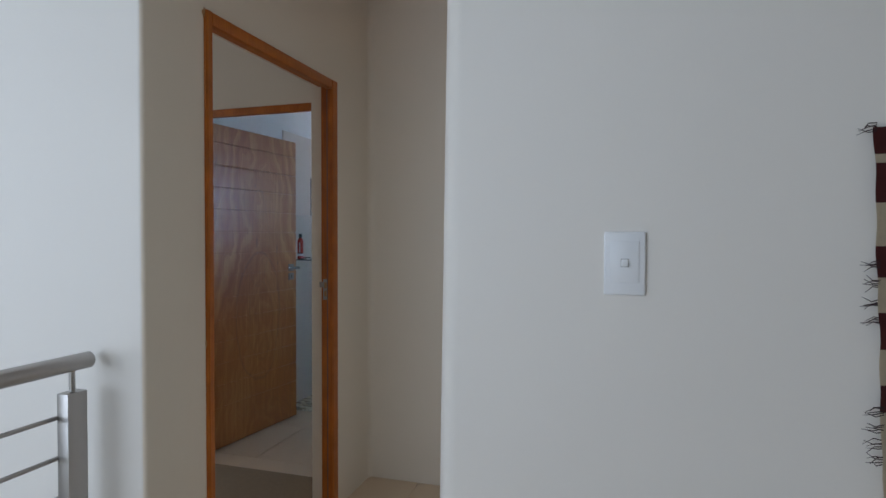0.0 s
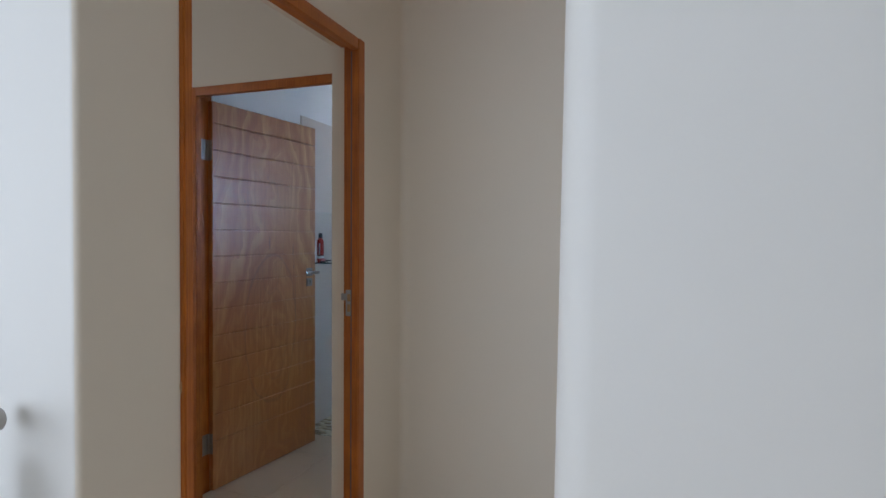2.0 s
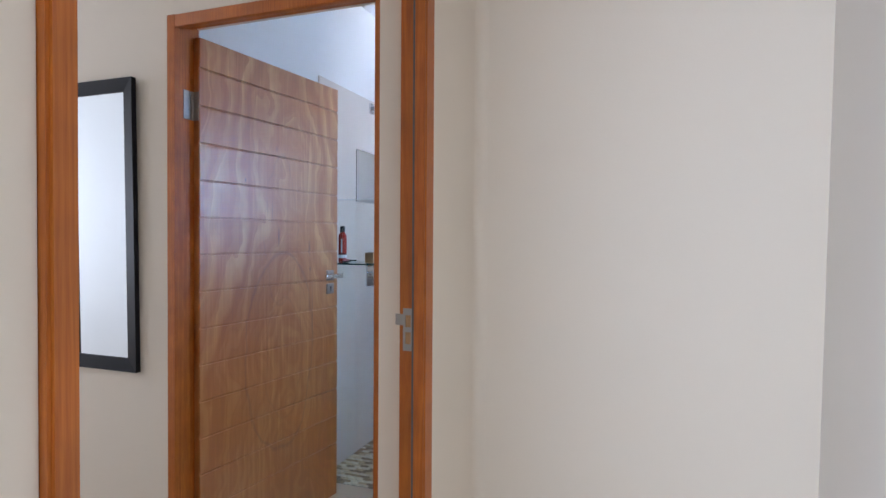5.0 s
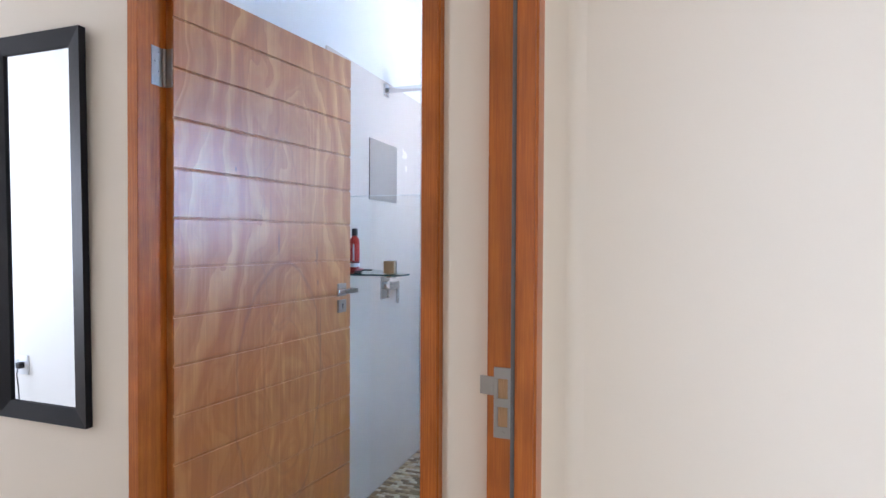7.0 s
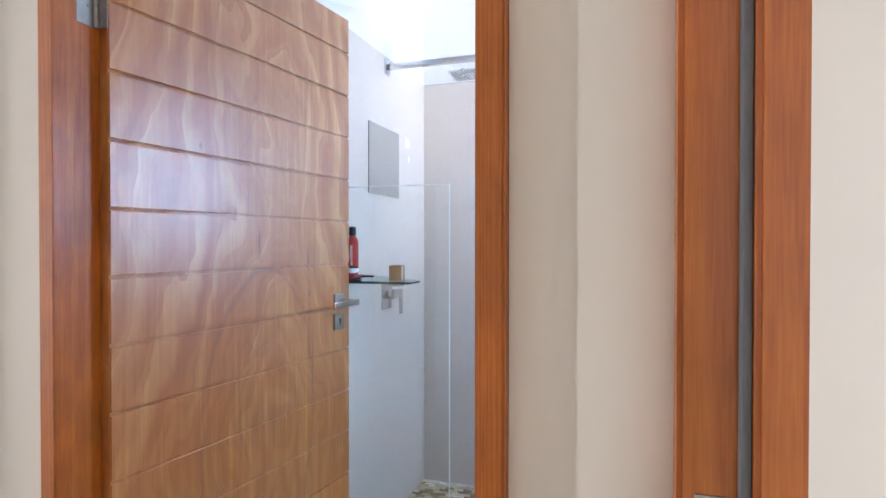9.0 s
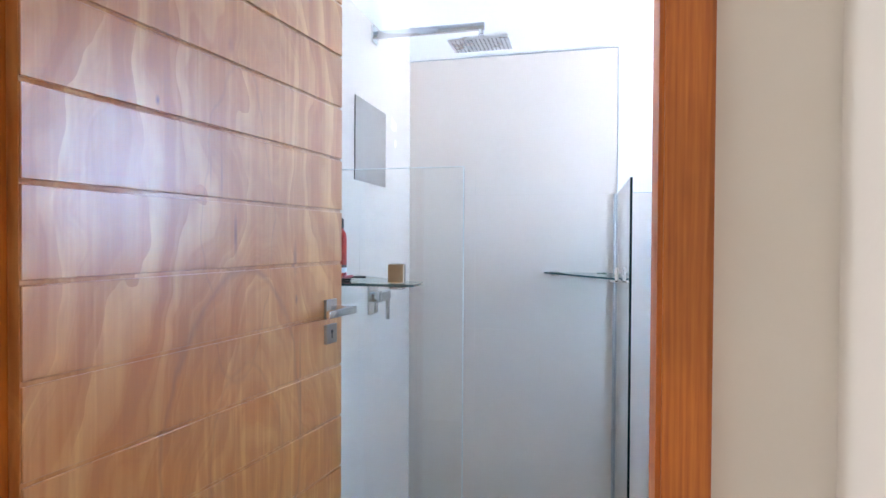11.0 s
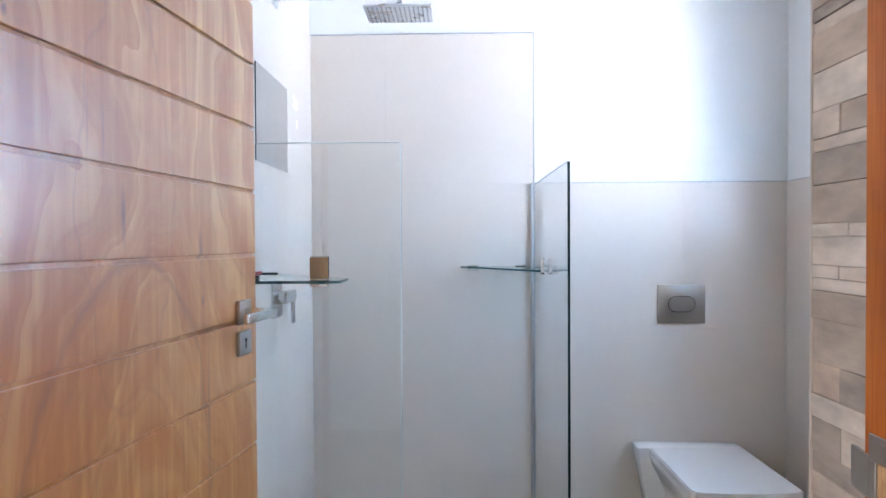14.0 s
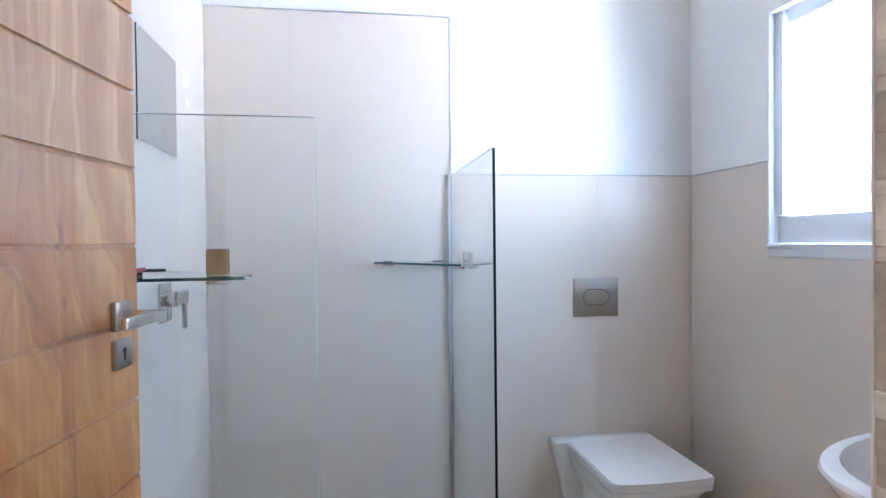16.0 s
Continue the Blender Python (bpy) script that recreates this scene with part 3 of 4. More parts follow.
# ---- landing: switch, wall hanging, railing ----
def light_switch():
    w = thing("light_switch", "white plastic light switch on the landing wall", "switch", pose(2.396, LAND, 1.2855))
    part("plate", block(-0.041, 0.041, -0.008, 0.0, -0.0655, 0.0655, bevel=0.004, segments=3), WHITE_PLASTIC, w)
    part("insert", block(-0.028, 0.028, -0.0105, -0.0075, -0.039, 0.046, bevel=0.001), WHITE_PLASTIC, w)
    b = bmesh.new()
    box(b, -0.007, 0.007, -0.0165, -0.010, -0.006, 0.009, 0.002)
    part("rocker", b, WHITE_PLASTIC, w)
    part("collar", block(-0.0078, 0.0078, -0.0116, -0.0104, -0.0068, 0.0098, bevel=0.0004, segments=1), ZINC, w, "thin grey line round the rocker")
    return w


light_switch()


def wall_hanging():
    """A striped woven cloth on the wall, with knotted fringe down its side."""
    w = thing("wall_hanging", "maroon and cream striped woven wall hanging with dark fringe", "wall hanging", pose(2.824, LAND, 0.0))
    rng = random.Random(4)
    z = 1.5405
    heights = [0.0495, 0.016, 0.072, 0.079, 0.057, 0.064, 0.067, 0.066, 0.050, 0.160]
    for i, h in enumerate(heights):
        b = bmesh.new()
        cols, lean = 14, 0.021
        grid = []
        for r in range(5):
            zz = z - h * r / 4
            row = []
            for c in range(cols + 1):
                x = lean * (1.548 - zz) / 0.6 + 0.32 * c / cols
                if c == 0:
                    x += 0.0012 * math.sin(zz * 61)
                y = -0.010 - 0.005 * math.sin(x * 26 + 1) - 0.003 * math.sin(zz * 23)
                row.append(bm_v(b, x, y, zz))
            grid.append(row)
        for r in range(4):
            for c in range(cols):
                b.faces.new((grid[r][c], grid[r][c + 1], grid[r + 1][c + 1], grid[r + 1][c]))
        bmesh.ops.solidify(b, geom=b.faces[:], thickness=0.004)
        part("stripe", b, MAROON if i % 2 == 0 else CREAM_WEAVE, w, "maroon woven stripe" if i % 2 == 0 else "cream woven stripe")
        z -= h
    for top in (1.548, 1.298, 1.262, 1.228, 1.196, 1.030, 0.998, 0.968, 0.940):
        b = bmesh.new()
        x0 = 0.021 * (1.548 - top) / 0.6
        for k in range(5):
            a = Vector((x0 + 0.006, -0.012, top - 0.0035 * k))
            mid = a + Vector((-0.012 - rng.random() * 0.006, -0.004 * rng.random(), 0.004 - rng.random() * 0.010))
            end = mid + Vector((-0.006 - rng.random() * 0.014, -0.003, -0.012 + rng.random() * 0.022))
            rod(b, a, mid, 0.0009, 6)
            rod(b, mid, end, 0.0008, 6, 0.0004)
        part("tassel", b, FRINGE, w, "frayed dark thread tassel")
    return w


def bm_v(b, x, y, z):
    return b.verts.new((x, y, z))


wall_hanging()


def railing():
    w = thing("railing", "brushed steel landing railing with round handrail and thin bars", "railing", pose(0.925, -1.70, 0))
    b = rod(bmesh.new(), (0, 0.058, 0.985), (0, -3.25, 0.985), 0.0235, 32)
    bmesh.ops.bevel(b, geom=[e for e in b.edges if all(abs(v.co.y - 0.058) < 1e-4 for v in e.verts)], offset=0.004, segments=3, affect="EDGES")
    part("handrail", b, STEEL, w)
    for y in (0.0, -1.55, -3.1):
        post = part("post", block(-0.020, 0.020, y - 0.030, y + 0.030, 0.0, 0.905, bevel=0.0015), STEEL, w)
        b = rod(bmesh.new(), (0, y, 0.904), (0, y, 0.966), 0.008, 16)
        part("spigot", b, STEEL, post)
    for z in (0.836, 0.723, 0.610, 0.497, 0.384, 0.271, 0.158):
        b = rod(bmesh.new(), (-0.026, 0.012, z), (-0.026, -3.25, z), 0.0065, 14)
        for y in (0.0, -1.55, -3.1):
            rod(b, (-0.0255, y, z), (-0.0195, y, z), 0.009, 12)
        part("bar", b, STEEL, w)
    return w


railing()


# ---- bedroom: wall mirror, socket, bed ----
def wall_mirror():
    w = thing("wall_mirror", "tall black-framed mirror on the cream bedroom wall", "mirror", pose(-0.337, BED - 0.0085, 1.340, 0.9, 0, 0))
    hw, hh, fw = 0.173, 0.532, 0.051
    for sx, sz, name in ((-1, 0, "stile"), (1, 0, "stile"), (0, -1, "rail"), (0, 1, "rail")):
        b = bmesh.new()
        if sx:
            o, i = sx * hw, sx * (hw - fw)
            pts = [((o, 0, -hh), (o, 0, hh)), ((o, -0.020, -hh), (o, -0.020, hh)), ((i + sx * 0.004, -0.012, -hh + fw - 0.004), (i + sx * 0.004, -0.012, hh - fw + 0.004)), ((i, 0, -hh + fw), (i, 0, hh - fw))]
        else:
            o, i = sz * hh, sz * (hh - fw)
            pts = [((-hw, 0, o), (hw, 0, o)), ((-hw, -0.020, o), (hw, -0.020, o)), ((-hw + fw - 0.004, -0.012, i + sz * 0.004), (hw - fw + 0.004, -0.012, i + sz * 0.004)), ((-hw + fw, 0, i), (hw - fw, 0, i))]
        vs = [(b.verts.new(p), b.verts.new(q)) for p, q in pts]
        for (a0, a1), (c0, c1) in zip(vs, vs[1:] + vs[:1]):
            b.faces.new((a0, a1, c1, c0))
        b.faces.new([v[0] for v in vs])
        b.faces.new([v[1] for v in vs][::-1])
        part(name, b, BLACK_FRAME, w, "black painted bevelled frame")
    part("glass", block(-hw + fw - 0.002, hw - fw + 0.002, -0.006, -0.001, -hh + fw - 0.002, hh - fw + 0.002), MIRROR, w, "silvered mirror glass")
    return w


wall_mirror()


def wall_socket():
    w = thing("wall_socket", "white plastic socket with a black plug and cord", "socket", pose(-2.42, -1.46, 0.485))
    part("plate", block(-0.06, 0.06, 0.0, 0.009, -0.06, 0.06, bevel=0.003), WHITE_PLASTIC, w)
    part("rocker", block(-0.045, -0.02, 0.009, 0.013, 0.01, 0.035, bevel=0.001), WHITE_PLASTIC, w)
    b = block(0.0, 0.036, 0.009, 0.045, -0.018, 0.020, bevel=0.006)
    plug = part("plug", b, BLACK, w, "black moulded plug")
    b = bmesh.new()
    pts = [Vector((0.018, 0.040, -0.012)), Vector((0.02, 0.050, -0.05)), Vector((0.022, 0.045, -0.12)), Vector((0.015, 0.035, -0.25)), Vector((0.01, 0.03, -0.477))]
    for a, c in zip(pts, pts[1:]):
        rod(b, a, c, 0.0035, 10)
    part("cord", b, BLACK, plug)
    return w


wall_socket()


def bed():
    w = thing("bed", "made bed with white linen on a dark base", "bed", pose(-2.9, 1.0, 0))
    part("base", block(-1.0, 1.10, -0.93, 0.93, 0.06, 0.215, bevel=0.005), BLACK_FRAME, w, "dark bed base")
    b = block(-1.0, 1.13, -0.95, 0.95, 0.20, 0.555, bevel=0.05, segments=4)
    bmesh.ops.subdivide_edges(b, edges=[q for q in b.edges if q.calc_length() > 0.3], cuts=14, use_grid_fill=True)
    for v in b.verts:
        k = max(0.0, (0.50 - v.co.z) / 0.3)
        v.co.x += (0.010 * k * math.sin(v.co.y * 31)) if v.co.x > 1.0 else 0.0
        v.co.z += 0.006 * math.sin(v.co.x * 9) * math.sin(v.co.y * 7) if v.co.z > 0.53 else 0.0
    part("bedding", b, LINEN, w, "white bedding hanging over the edge")
    for y in (-0.85, 0.85):
        for x in (-0.9, 1.0):
            part("leg", block(x - 0.03, x + 0.03, y - 0.03, y + 0.03, 0, 0.061), BLACK_FRAME, w)


def cushion():
    """A plump square cushion propped on the bed, with a stitched-on flower of five petals."""
    w = thing("cushion", "brown cushion with a yellow-green flower, propped on the bed", "cushion", pose(-1.89, 0.56, 0.672, 0, -12, -30))
    b = bmesh.new()
    n, half = 16, 0.14
    sheets = []
    for s in (1, -1):
        rows = []
        for i in range(n + 1):
            row = []
            for j in range(n + 1):
                u, v = 2 * i / n - 1, 2 * j / n - 1
                swell = 0.050 * ((1 - u ** 4) * (1 - v ** 4)) ** 0.6
                pinch = 1 - 0.06 * (1 - u * u) * v * v - 0.06 * (1 - v * v) * u * u
                row.append(b.verts.new((s * (0.002 + swell), half * u * pinch, half * v * pinch)))
            rows.append(row)
        for i in range(n):
            for j in range(n):
                b.faces.new((rows[i][j], rows[i + 1][j], rows[i + 1][j + 1], rows[i][j + 1]))
        sheets.append([rows[i][0] for i in range(n)] + [rows[n][j] for j in range(n)] + [rows[n - i][n] for i in range(n)] + [rows[0][n - j] for j in range(n)])
    f, k = sheets
    for i in range(len(f)):
        q = (i + 1) % len(f)
        b.faces.new((f[i], f[q], k[q], k[i]))
    part("cover", b, BROWN_COTTON, w, "brown cotton cover")
    b = bmesh.new()
    for i in range(5):
        a = radians(72 * i + 20)
        m = Matrix.Translation((0.049, 0.022 * math.cos(a) + 0.045, 0.022 * math.sin(a) - 0.045)) @ Matrix.Rotation(a, 4, "X") @ Matrix.Diagonal((0.008, 0.020, 0.012, 1))
        bmesh.ops.create_uvsphere(b, u_segments=12, v_segments=8, radius=1.0, matrix=m)
    part("flower", b, YELLOW, w, "yellow-green flower")


cushion()
bed()


# ---- bathroom fittings ----
def glass_panel(name, label, outline, z1):
    """A pane of safety glass standing in the floor; its polished edges are separate parts, painted pale or dark."""
    (x0, x1, y0, y1) = outline
    w = thing(name, label, "glass screen", pose((x0 + x1) / 2, (y0 + y1) / 2, 0))
    hx, hy = (x1 - x0) / 2, (y1 - y0) / 2
    pane = part("pane", block(-hx, hx, -hy, hy, 0.0, z1), GLASS, w, "clear safety glass pane")
    pane.visible_shadow = False
    return w, hx, hy


screen_1, hx, hy = glass_panel("shower_screen", "clear glass shower screen beside the bathroom door", (-0.082, 0.415, 0.929, 0.937), 1.503)
part("edge", block(hx, hx + 0.0015, -hy, hy, 0.0, 1.503), LIT_EDGE, screen_1, "glass edge painted pale for the light it catches")
part("edge", block(-hx, hx, -hy, hy, 1.503, 1.5045), LIT_EDGE, screen_1, "glass edge painted pale for the light it catches")
part("clamp", block(-hx + 0.052, -hx + 0.092, -hy - 0.010, hy + 0.010, 0.0, 0.045, bevel=0.002), STEEL, screen_1, "steel floor clamp")

screen_2, hx, hy = glass_panel("shower_screen", "clear glass shower screen against the toilet wall", (0.887, 0.895, 1.286, 2.046), 1.503)
part("edge", block(-hx, hx, -hy - 0.0015, -hy, 0.0, 1.503), DARK_EDGE, screen_2, "dark glass edge")
part("edge", block(-hx, hx, -hy, hy, 1.503, 1.5045), LIT_EDGE, screen_2, "glass edge painted pale for the light it catches")
b = bmesh.new()
box(b, -0.0125, -0.0045, hy - 0.016, hy - 0.0003, 0.0, 1.512, 0.001)
box(b, 0.0045, 0.0125, hy - 0.016, hy - 0.0003, 0.0, 1.512, 0.001)
part("channel", b, ALUMINIUM, screen_2, "grey aluminium wall channel")


def corner_shelf(label, outline, z, clips):
    w = thing("glass_shelf", label, "shelf", pose(outline[0][0], outline[0][1], z), group="corner glass shelves")
    x0, y0 = outline[0]
    local = [(x - x0, y - y0) for x, y in outline]
    pane = part("pane", prism(bmesh.new(), local, 0.0005, 0.0075), SHELF_GLASS, w, "green-tinted glass shelf")
    pane.visible_shadow = False
    b = bmesh.new()
    for (xa, ya), (xb, yb) in zip(local, local[1:] + local[:1]):
        d = Vector((xb - xa, yb - ya, 0)).normalized()
        nrm = Vector((d.y, -d.x, 0)) * 0.0008
        q = [b.verts.new((xa, ya, 0.0005)), b.verts.new((xb, yb, 0.0005)), b.verts.new((xb, yb, 0.0075)), b.verts.new((xa, ya, 0.0075))]
        r = [b.verts.new(v.co + nrm) for v in q]
        b.faces.new(r)
        b.faces.new(q[::-1])
        for i in range(4):
            b.faces.new((q[i], q[(i + 1) % 4], r[(i + 1) % 4], r[i]))
    part("edge", b, SHELF_EDGE, w, "dark green polished edge")
    for x, y, ux, uy in clips:
        b = bmesh.new()
        lx, ly = x - x0, y - y0
        box(b, lx - 0.022, lx + 0.022, ly - 0.018, ly + 0.018, 0.0077, 0.0125, 0.002)
        box(b, lx - 0.022, lx + 0.022, ly - 0.018, ly + 0.018, -0.0085, 0.0002, 0.002)
        box(b, lx - 0.016 + ux * 0.02, lx + 0.016 + ux * 0.02, ly - 0.012 + uy * 0.02, ly + 0.012 + uy * 0.02, -0.006, 0.012, 0.002)
        part("clip", b, CHROME, w, "chrome shelf clip")
    return w


left_shelf = corner_shelf("clear glass corner shelf holding toiletries in the shower", [(-0.082, 0.942), (0.262, 0.960), (0.262, 1.06), (-0.082, 1.36)], 1.160, [(-0.064, 1.20, -0.7, 0), (0.205, 0.985, 0, 0)])
right_shelf = corner_shelf("empty clear glass corner shelf in the shower", [(0.572, 2.045), (0.860, 1.690), (0.884, 1.690), (0.884, 2.045)], 1.146, [(0.625, 2.026, 0, 0.6), (0.830, 2.026, 0, 0.6)])
b = bmesh.new()
box(b, 0.294, 0.308, -0.372, -0.350, -0.010, 0.050, 0.002)
box(b, 0.275, 0.310, -0.372, -0.340, -0.0085, 0.0002, 0.002)
part("bracket", b, CHROME, right_shelf, "chrome bracket gripping the glass screen")


def shower():
    w = thing("rain_shower", "chrome rain shower head on a straight wall arm", "shower", pose(-0.083, 1.530, 2.118))
    part("wall_plate", block(0.0005, 0.012, -0.024, 0.024, -0.034, 0.034, bevel=0.0015), CHROME, w)
    part("arm", block(0.0115, 0.455, -0.009, 0.009, -0.014, 0.014, bevel=0.003), CHROME, w)
    b = bmesh.new()
    rod(b, (0.441, 0, -0.013), (0.441, 0, -0.030), 0.010, 20)
    bmesh.ops.create_uvsphere(b, u_segments=20, v_segments=12, radius=0.014, matrix=Matrix.Translation((0.441, 0, -0.042)))
    rod(b, (0.441, -0.004, -0.050), (0.441, -0.006, -0.0695), 0.012, 20)
    part("ball_joint", b, CHROME, w)
    rose = part("rose", block(0.328, 0.554, -0.093, 0.053, -0.078, -0.069, bevel=0.002), SATIN, w, "flat steel rain rose with nozzles")
    b = bmesh.new()
    for i in range(14):
        for j in range(9):
            x, y = 0.343 + 0.0152 * i, -0.080 + 0.015 * j
            rod(b, (x, y, -0.0795), (x, y, -0.0778), 0.0030, 8)
    part("nozzle", b, NOZZLE, rose, "grey rubber nozzles")
    return w


shower()


def mixer():
    w = thing("shower_mixer", "chrome square shower mixer with lever on the tiles", "tap", pose(-0.083, 1.530, 1.060))
    part("plate", block(0.0005, 0.010, -0.052, 0.052, -0.060, 0.060, bevel=0.002), CHROME, w)
    b = rod(bmesh.new(), (0.009, 0, 0.010), (0.040, 0, 0.010), 0.024, 28)
    part("body", b, CHROME, w)
    b = bmesh.new()
    box(b, 0.020, 0.048, -0.018, 0.098, -0.010, 0.028, 0.004)
    box(b, 0.024, 0.036, 0.0975, 0.122, -0.095, 0.028, 0.002)
    part("lever", b, CHROME, w)
    return w


mixer()


def bath_mirror():
    w = thing("shaving_mirror", "small unframed square mirror on the shower wall", "mirror", pose(-0.083, 1.512, 1.679))
    b = bmesh.new()
    rings = [(0.168, 0.157, 0.0006), (0.168, 0.157, 0.004), (0.155, 0.144, 0.0075)]
    vs = [[b.verts.new((x, sy * y, sz * z)) for sy, sz in ((-1, -1), (1, -1), (1, 1), (-1, 1))] for y, z, x in rings]
    for a, c in zip(vs, vs[1:]):
        for i in range(4):
            b.faces.new((a[i], a[(i + 1) % 4], c[(i + 1) % 4], c[i]))
    b.faces.new(vs[-1])
    b.faces.new(vs[0][::-1])
    part("glass", b, MIRROR, w)
    part("edge", block(0.0008, 0.0042, -0.1695, -0.1681, -0.157, 0.157), DARK_EDGE, w, "dark mirror edge")
    return w


bath_mirror()


# toiletries on the shelf
SHELF_Z = 1.1682


def revolve(b, profile, sides=24):
    """A turned body from (radius, height) pairs."""
    rings = [[b.verts.new((r * math.cos(2 * math.pi * i / sides), r * math.sin(2 * math.pi * i / sides), z)) for i in range(sides)] for r, z in profile]
    for lo, hi in zip(rings, rings[1:]):
        for i in range(sides):
            b.faces.new((lo[i], lo[(i + 1) % sides], hi[(i + 1) % sides], hi[i]))
    b.faces.new(rings[0][::-1])
    b.faces.new(rings[-1])
    return b


def bottle(label, at, mat, cap_mat, band):
    w = thing("bottle", label, "bottle", pose(*at))
    part("body", revolve(bmesh.new(), [(0.020, 0), (0.0225, 0.004), (0.0225, 0.135), (0.020, 0.152), (0.012, 0.162), (0.012, 0.166)]), mat, w)
    part("cap", revolve(bmesh.new(), [(0.0135, 0.1662), (0.014, 0.168), (0.0135, 0.196), (0.011, 0.200)]), cap_mat, w)
    if band:
        part("label_band", revolve(bmesh.new(), [(0.0229, 0.022), (0.0229, 0.040)]), WHITE_PLASTIC, w, "pale printed band")
        part("dark_band", revolve(bmesh.new(), [(0.0228, 0.042), (0.0228, 0.048)]), BLACK, w, "thin black printed band")
        # Pale strip put on as the bottle's bright upright highlight.
        part("highlight_strip", block(0.002, 0.010, -0.0232, -0.0200, 0.052, 0.128, bevel=0.001), WHITE_PLASTIC, w, "painted upright highlight strip")
    return w


bottle("red plastic bottle with black cap on the glass shelf", (-0.026, 1.090, SHELF_Z), RED, BLACK, True)
bottle("white plastic bottle with black cap on the glass shelf", (-0.055, 1.035, SHELF_Z), WHITE_PLASTIC, BLACK, False)


def razor():
    w = thing("razor", "pink and dark plastic razor on the glass shelf", "razor", pose(0.012, 1.060, SHELF_Z, 0, 0, 14))
    part("head", block(-0.020, 0.014, -0.009, 0.009, 0.0, 0.007, bevel=0.002), BLACK, w, "dark razor head")
    b = bmesh.new()
    rod(b, (-0.012, 0.0, 0.009), (0.020, 0.002, 0.014), 0.005, 14)
    rod(b, (-0.010, 0.0, 0.008), (-0.002, 0, 0.026), 0.006, 14, 0.004)
    part("grip", b, PINK, w, "pink plastic grip")
    b = rod(bmesh.new(), (0.012, 0.001, 0.011), (0.060, 0.004, 0.0105), 0.0035, 12)
    part("handle", b, BLACK, w, "dark plastic handle")
    return w


razor()


def wood_box():
    w = thing("wooden_box", "small brown wooden box on the glass shelf", "box", pose(0.208, 0.974, SHELF_Z + 0.0052, 0, 0, 12))
    part("front", block(-0.0235, 0.0205, -0.024, -0.019, 0.0, 0.052, bevel=0.0008), BOX_WOOD, w, "brown wooden face")
    part("body", block(-0.0235, 0.0205, -0.0189, 0.020, 0.0, 0.052, bevel=0.0008), PALE_WOOD, w, "pale wooden sides")
    part("back", block(-0.0235, 0.0225, 0.0201, 0.024, 0.0, 0.053, bevel=0.0005), BLACK, w, "dark back")
    return w


wood_box()


def flush_plate():
    w = thing("flush_plate", "brushed steel flush plate on the tiled wall", "flush plate", pose(1.530, 2.046, 0.985))
    part("plate", block(-0.102, 0.102, -0.010, -0.0003, -0.084, 0.084, bevel=0.0015), STEEL, w)

    def stadium(half, r, y0, y1):
        b = bmesh.new()
        pts = [(half + r * math.sin(a), -r * math.cos(a)) for a in [math.pi * i / 12 for i in range(13)]] + [(-half - r * math.sin(a), r * math.cos(a)) for a in [math.pi * i / 12 for i in range(13)]]
        lo, hi = [b.verts.new((x, y1, z)) for x, z in pts], [b.verts.new((x, y0, z)) for x, z in pts]
        b.faces.new(lo)
        b.faces.new(hi[::-1])
        for i in range(len(pts)):
            b.faces.new((lo[i], hi[i], hi[(i + 1) % len(pts)], lo[(i + 1) % len(pts)]))
        return b
    # Dark outline laid on the plate for the shade in the button's gap.
    part("gap", stadium(0.024, 0.0352, -0.0106, -0.0099), GAP_SHADE, w, "painted shade of the gap round the button")
    part("button", stadium(0.024, 0.0325, -0.0125, -0.0100), STEEL, w)
    return w


flush_plate()


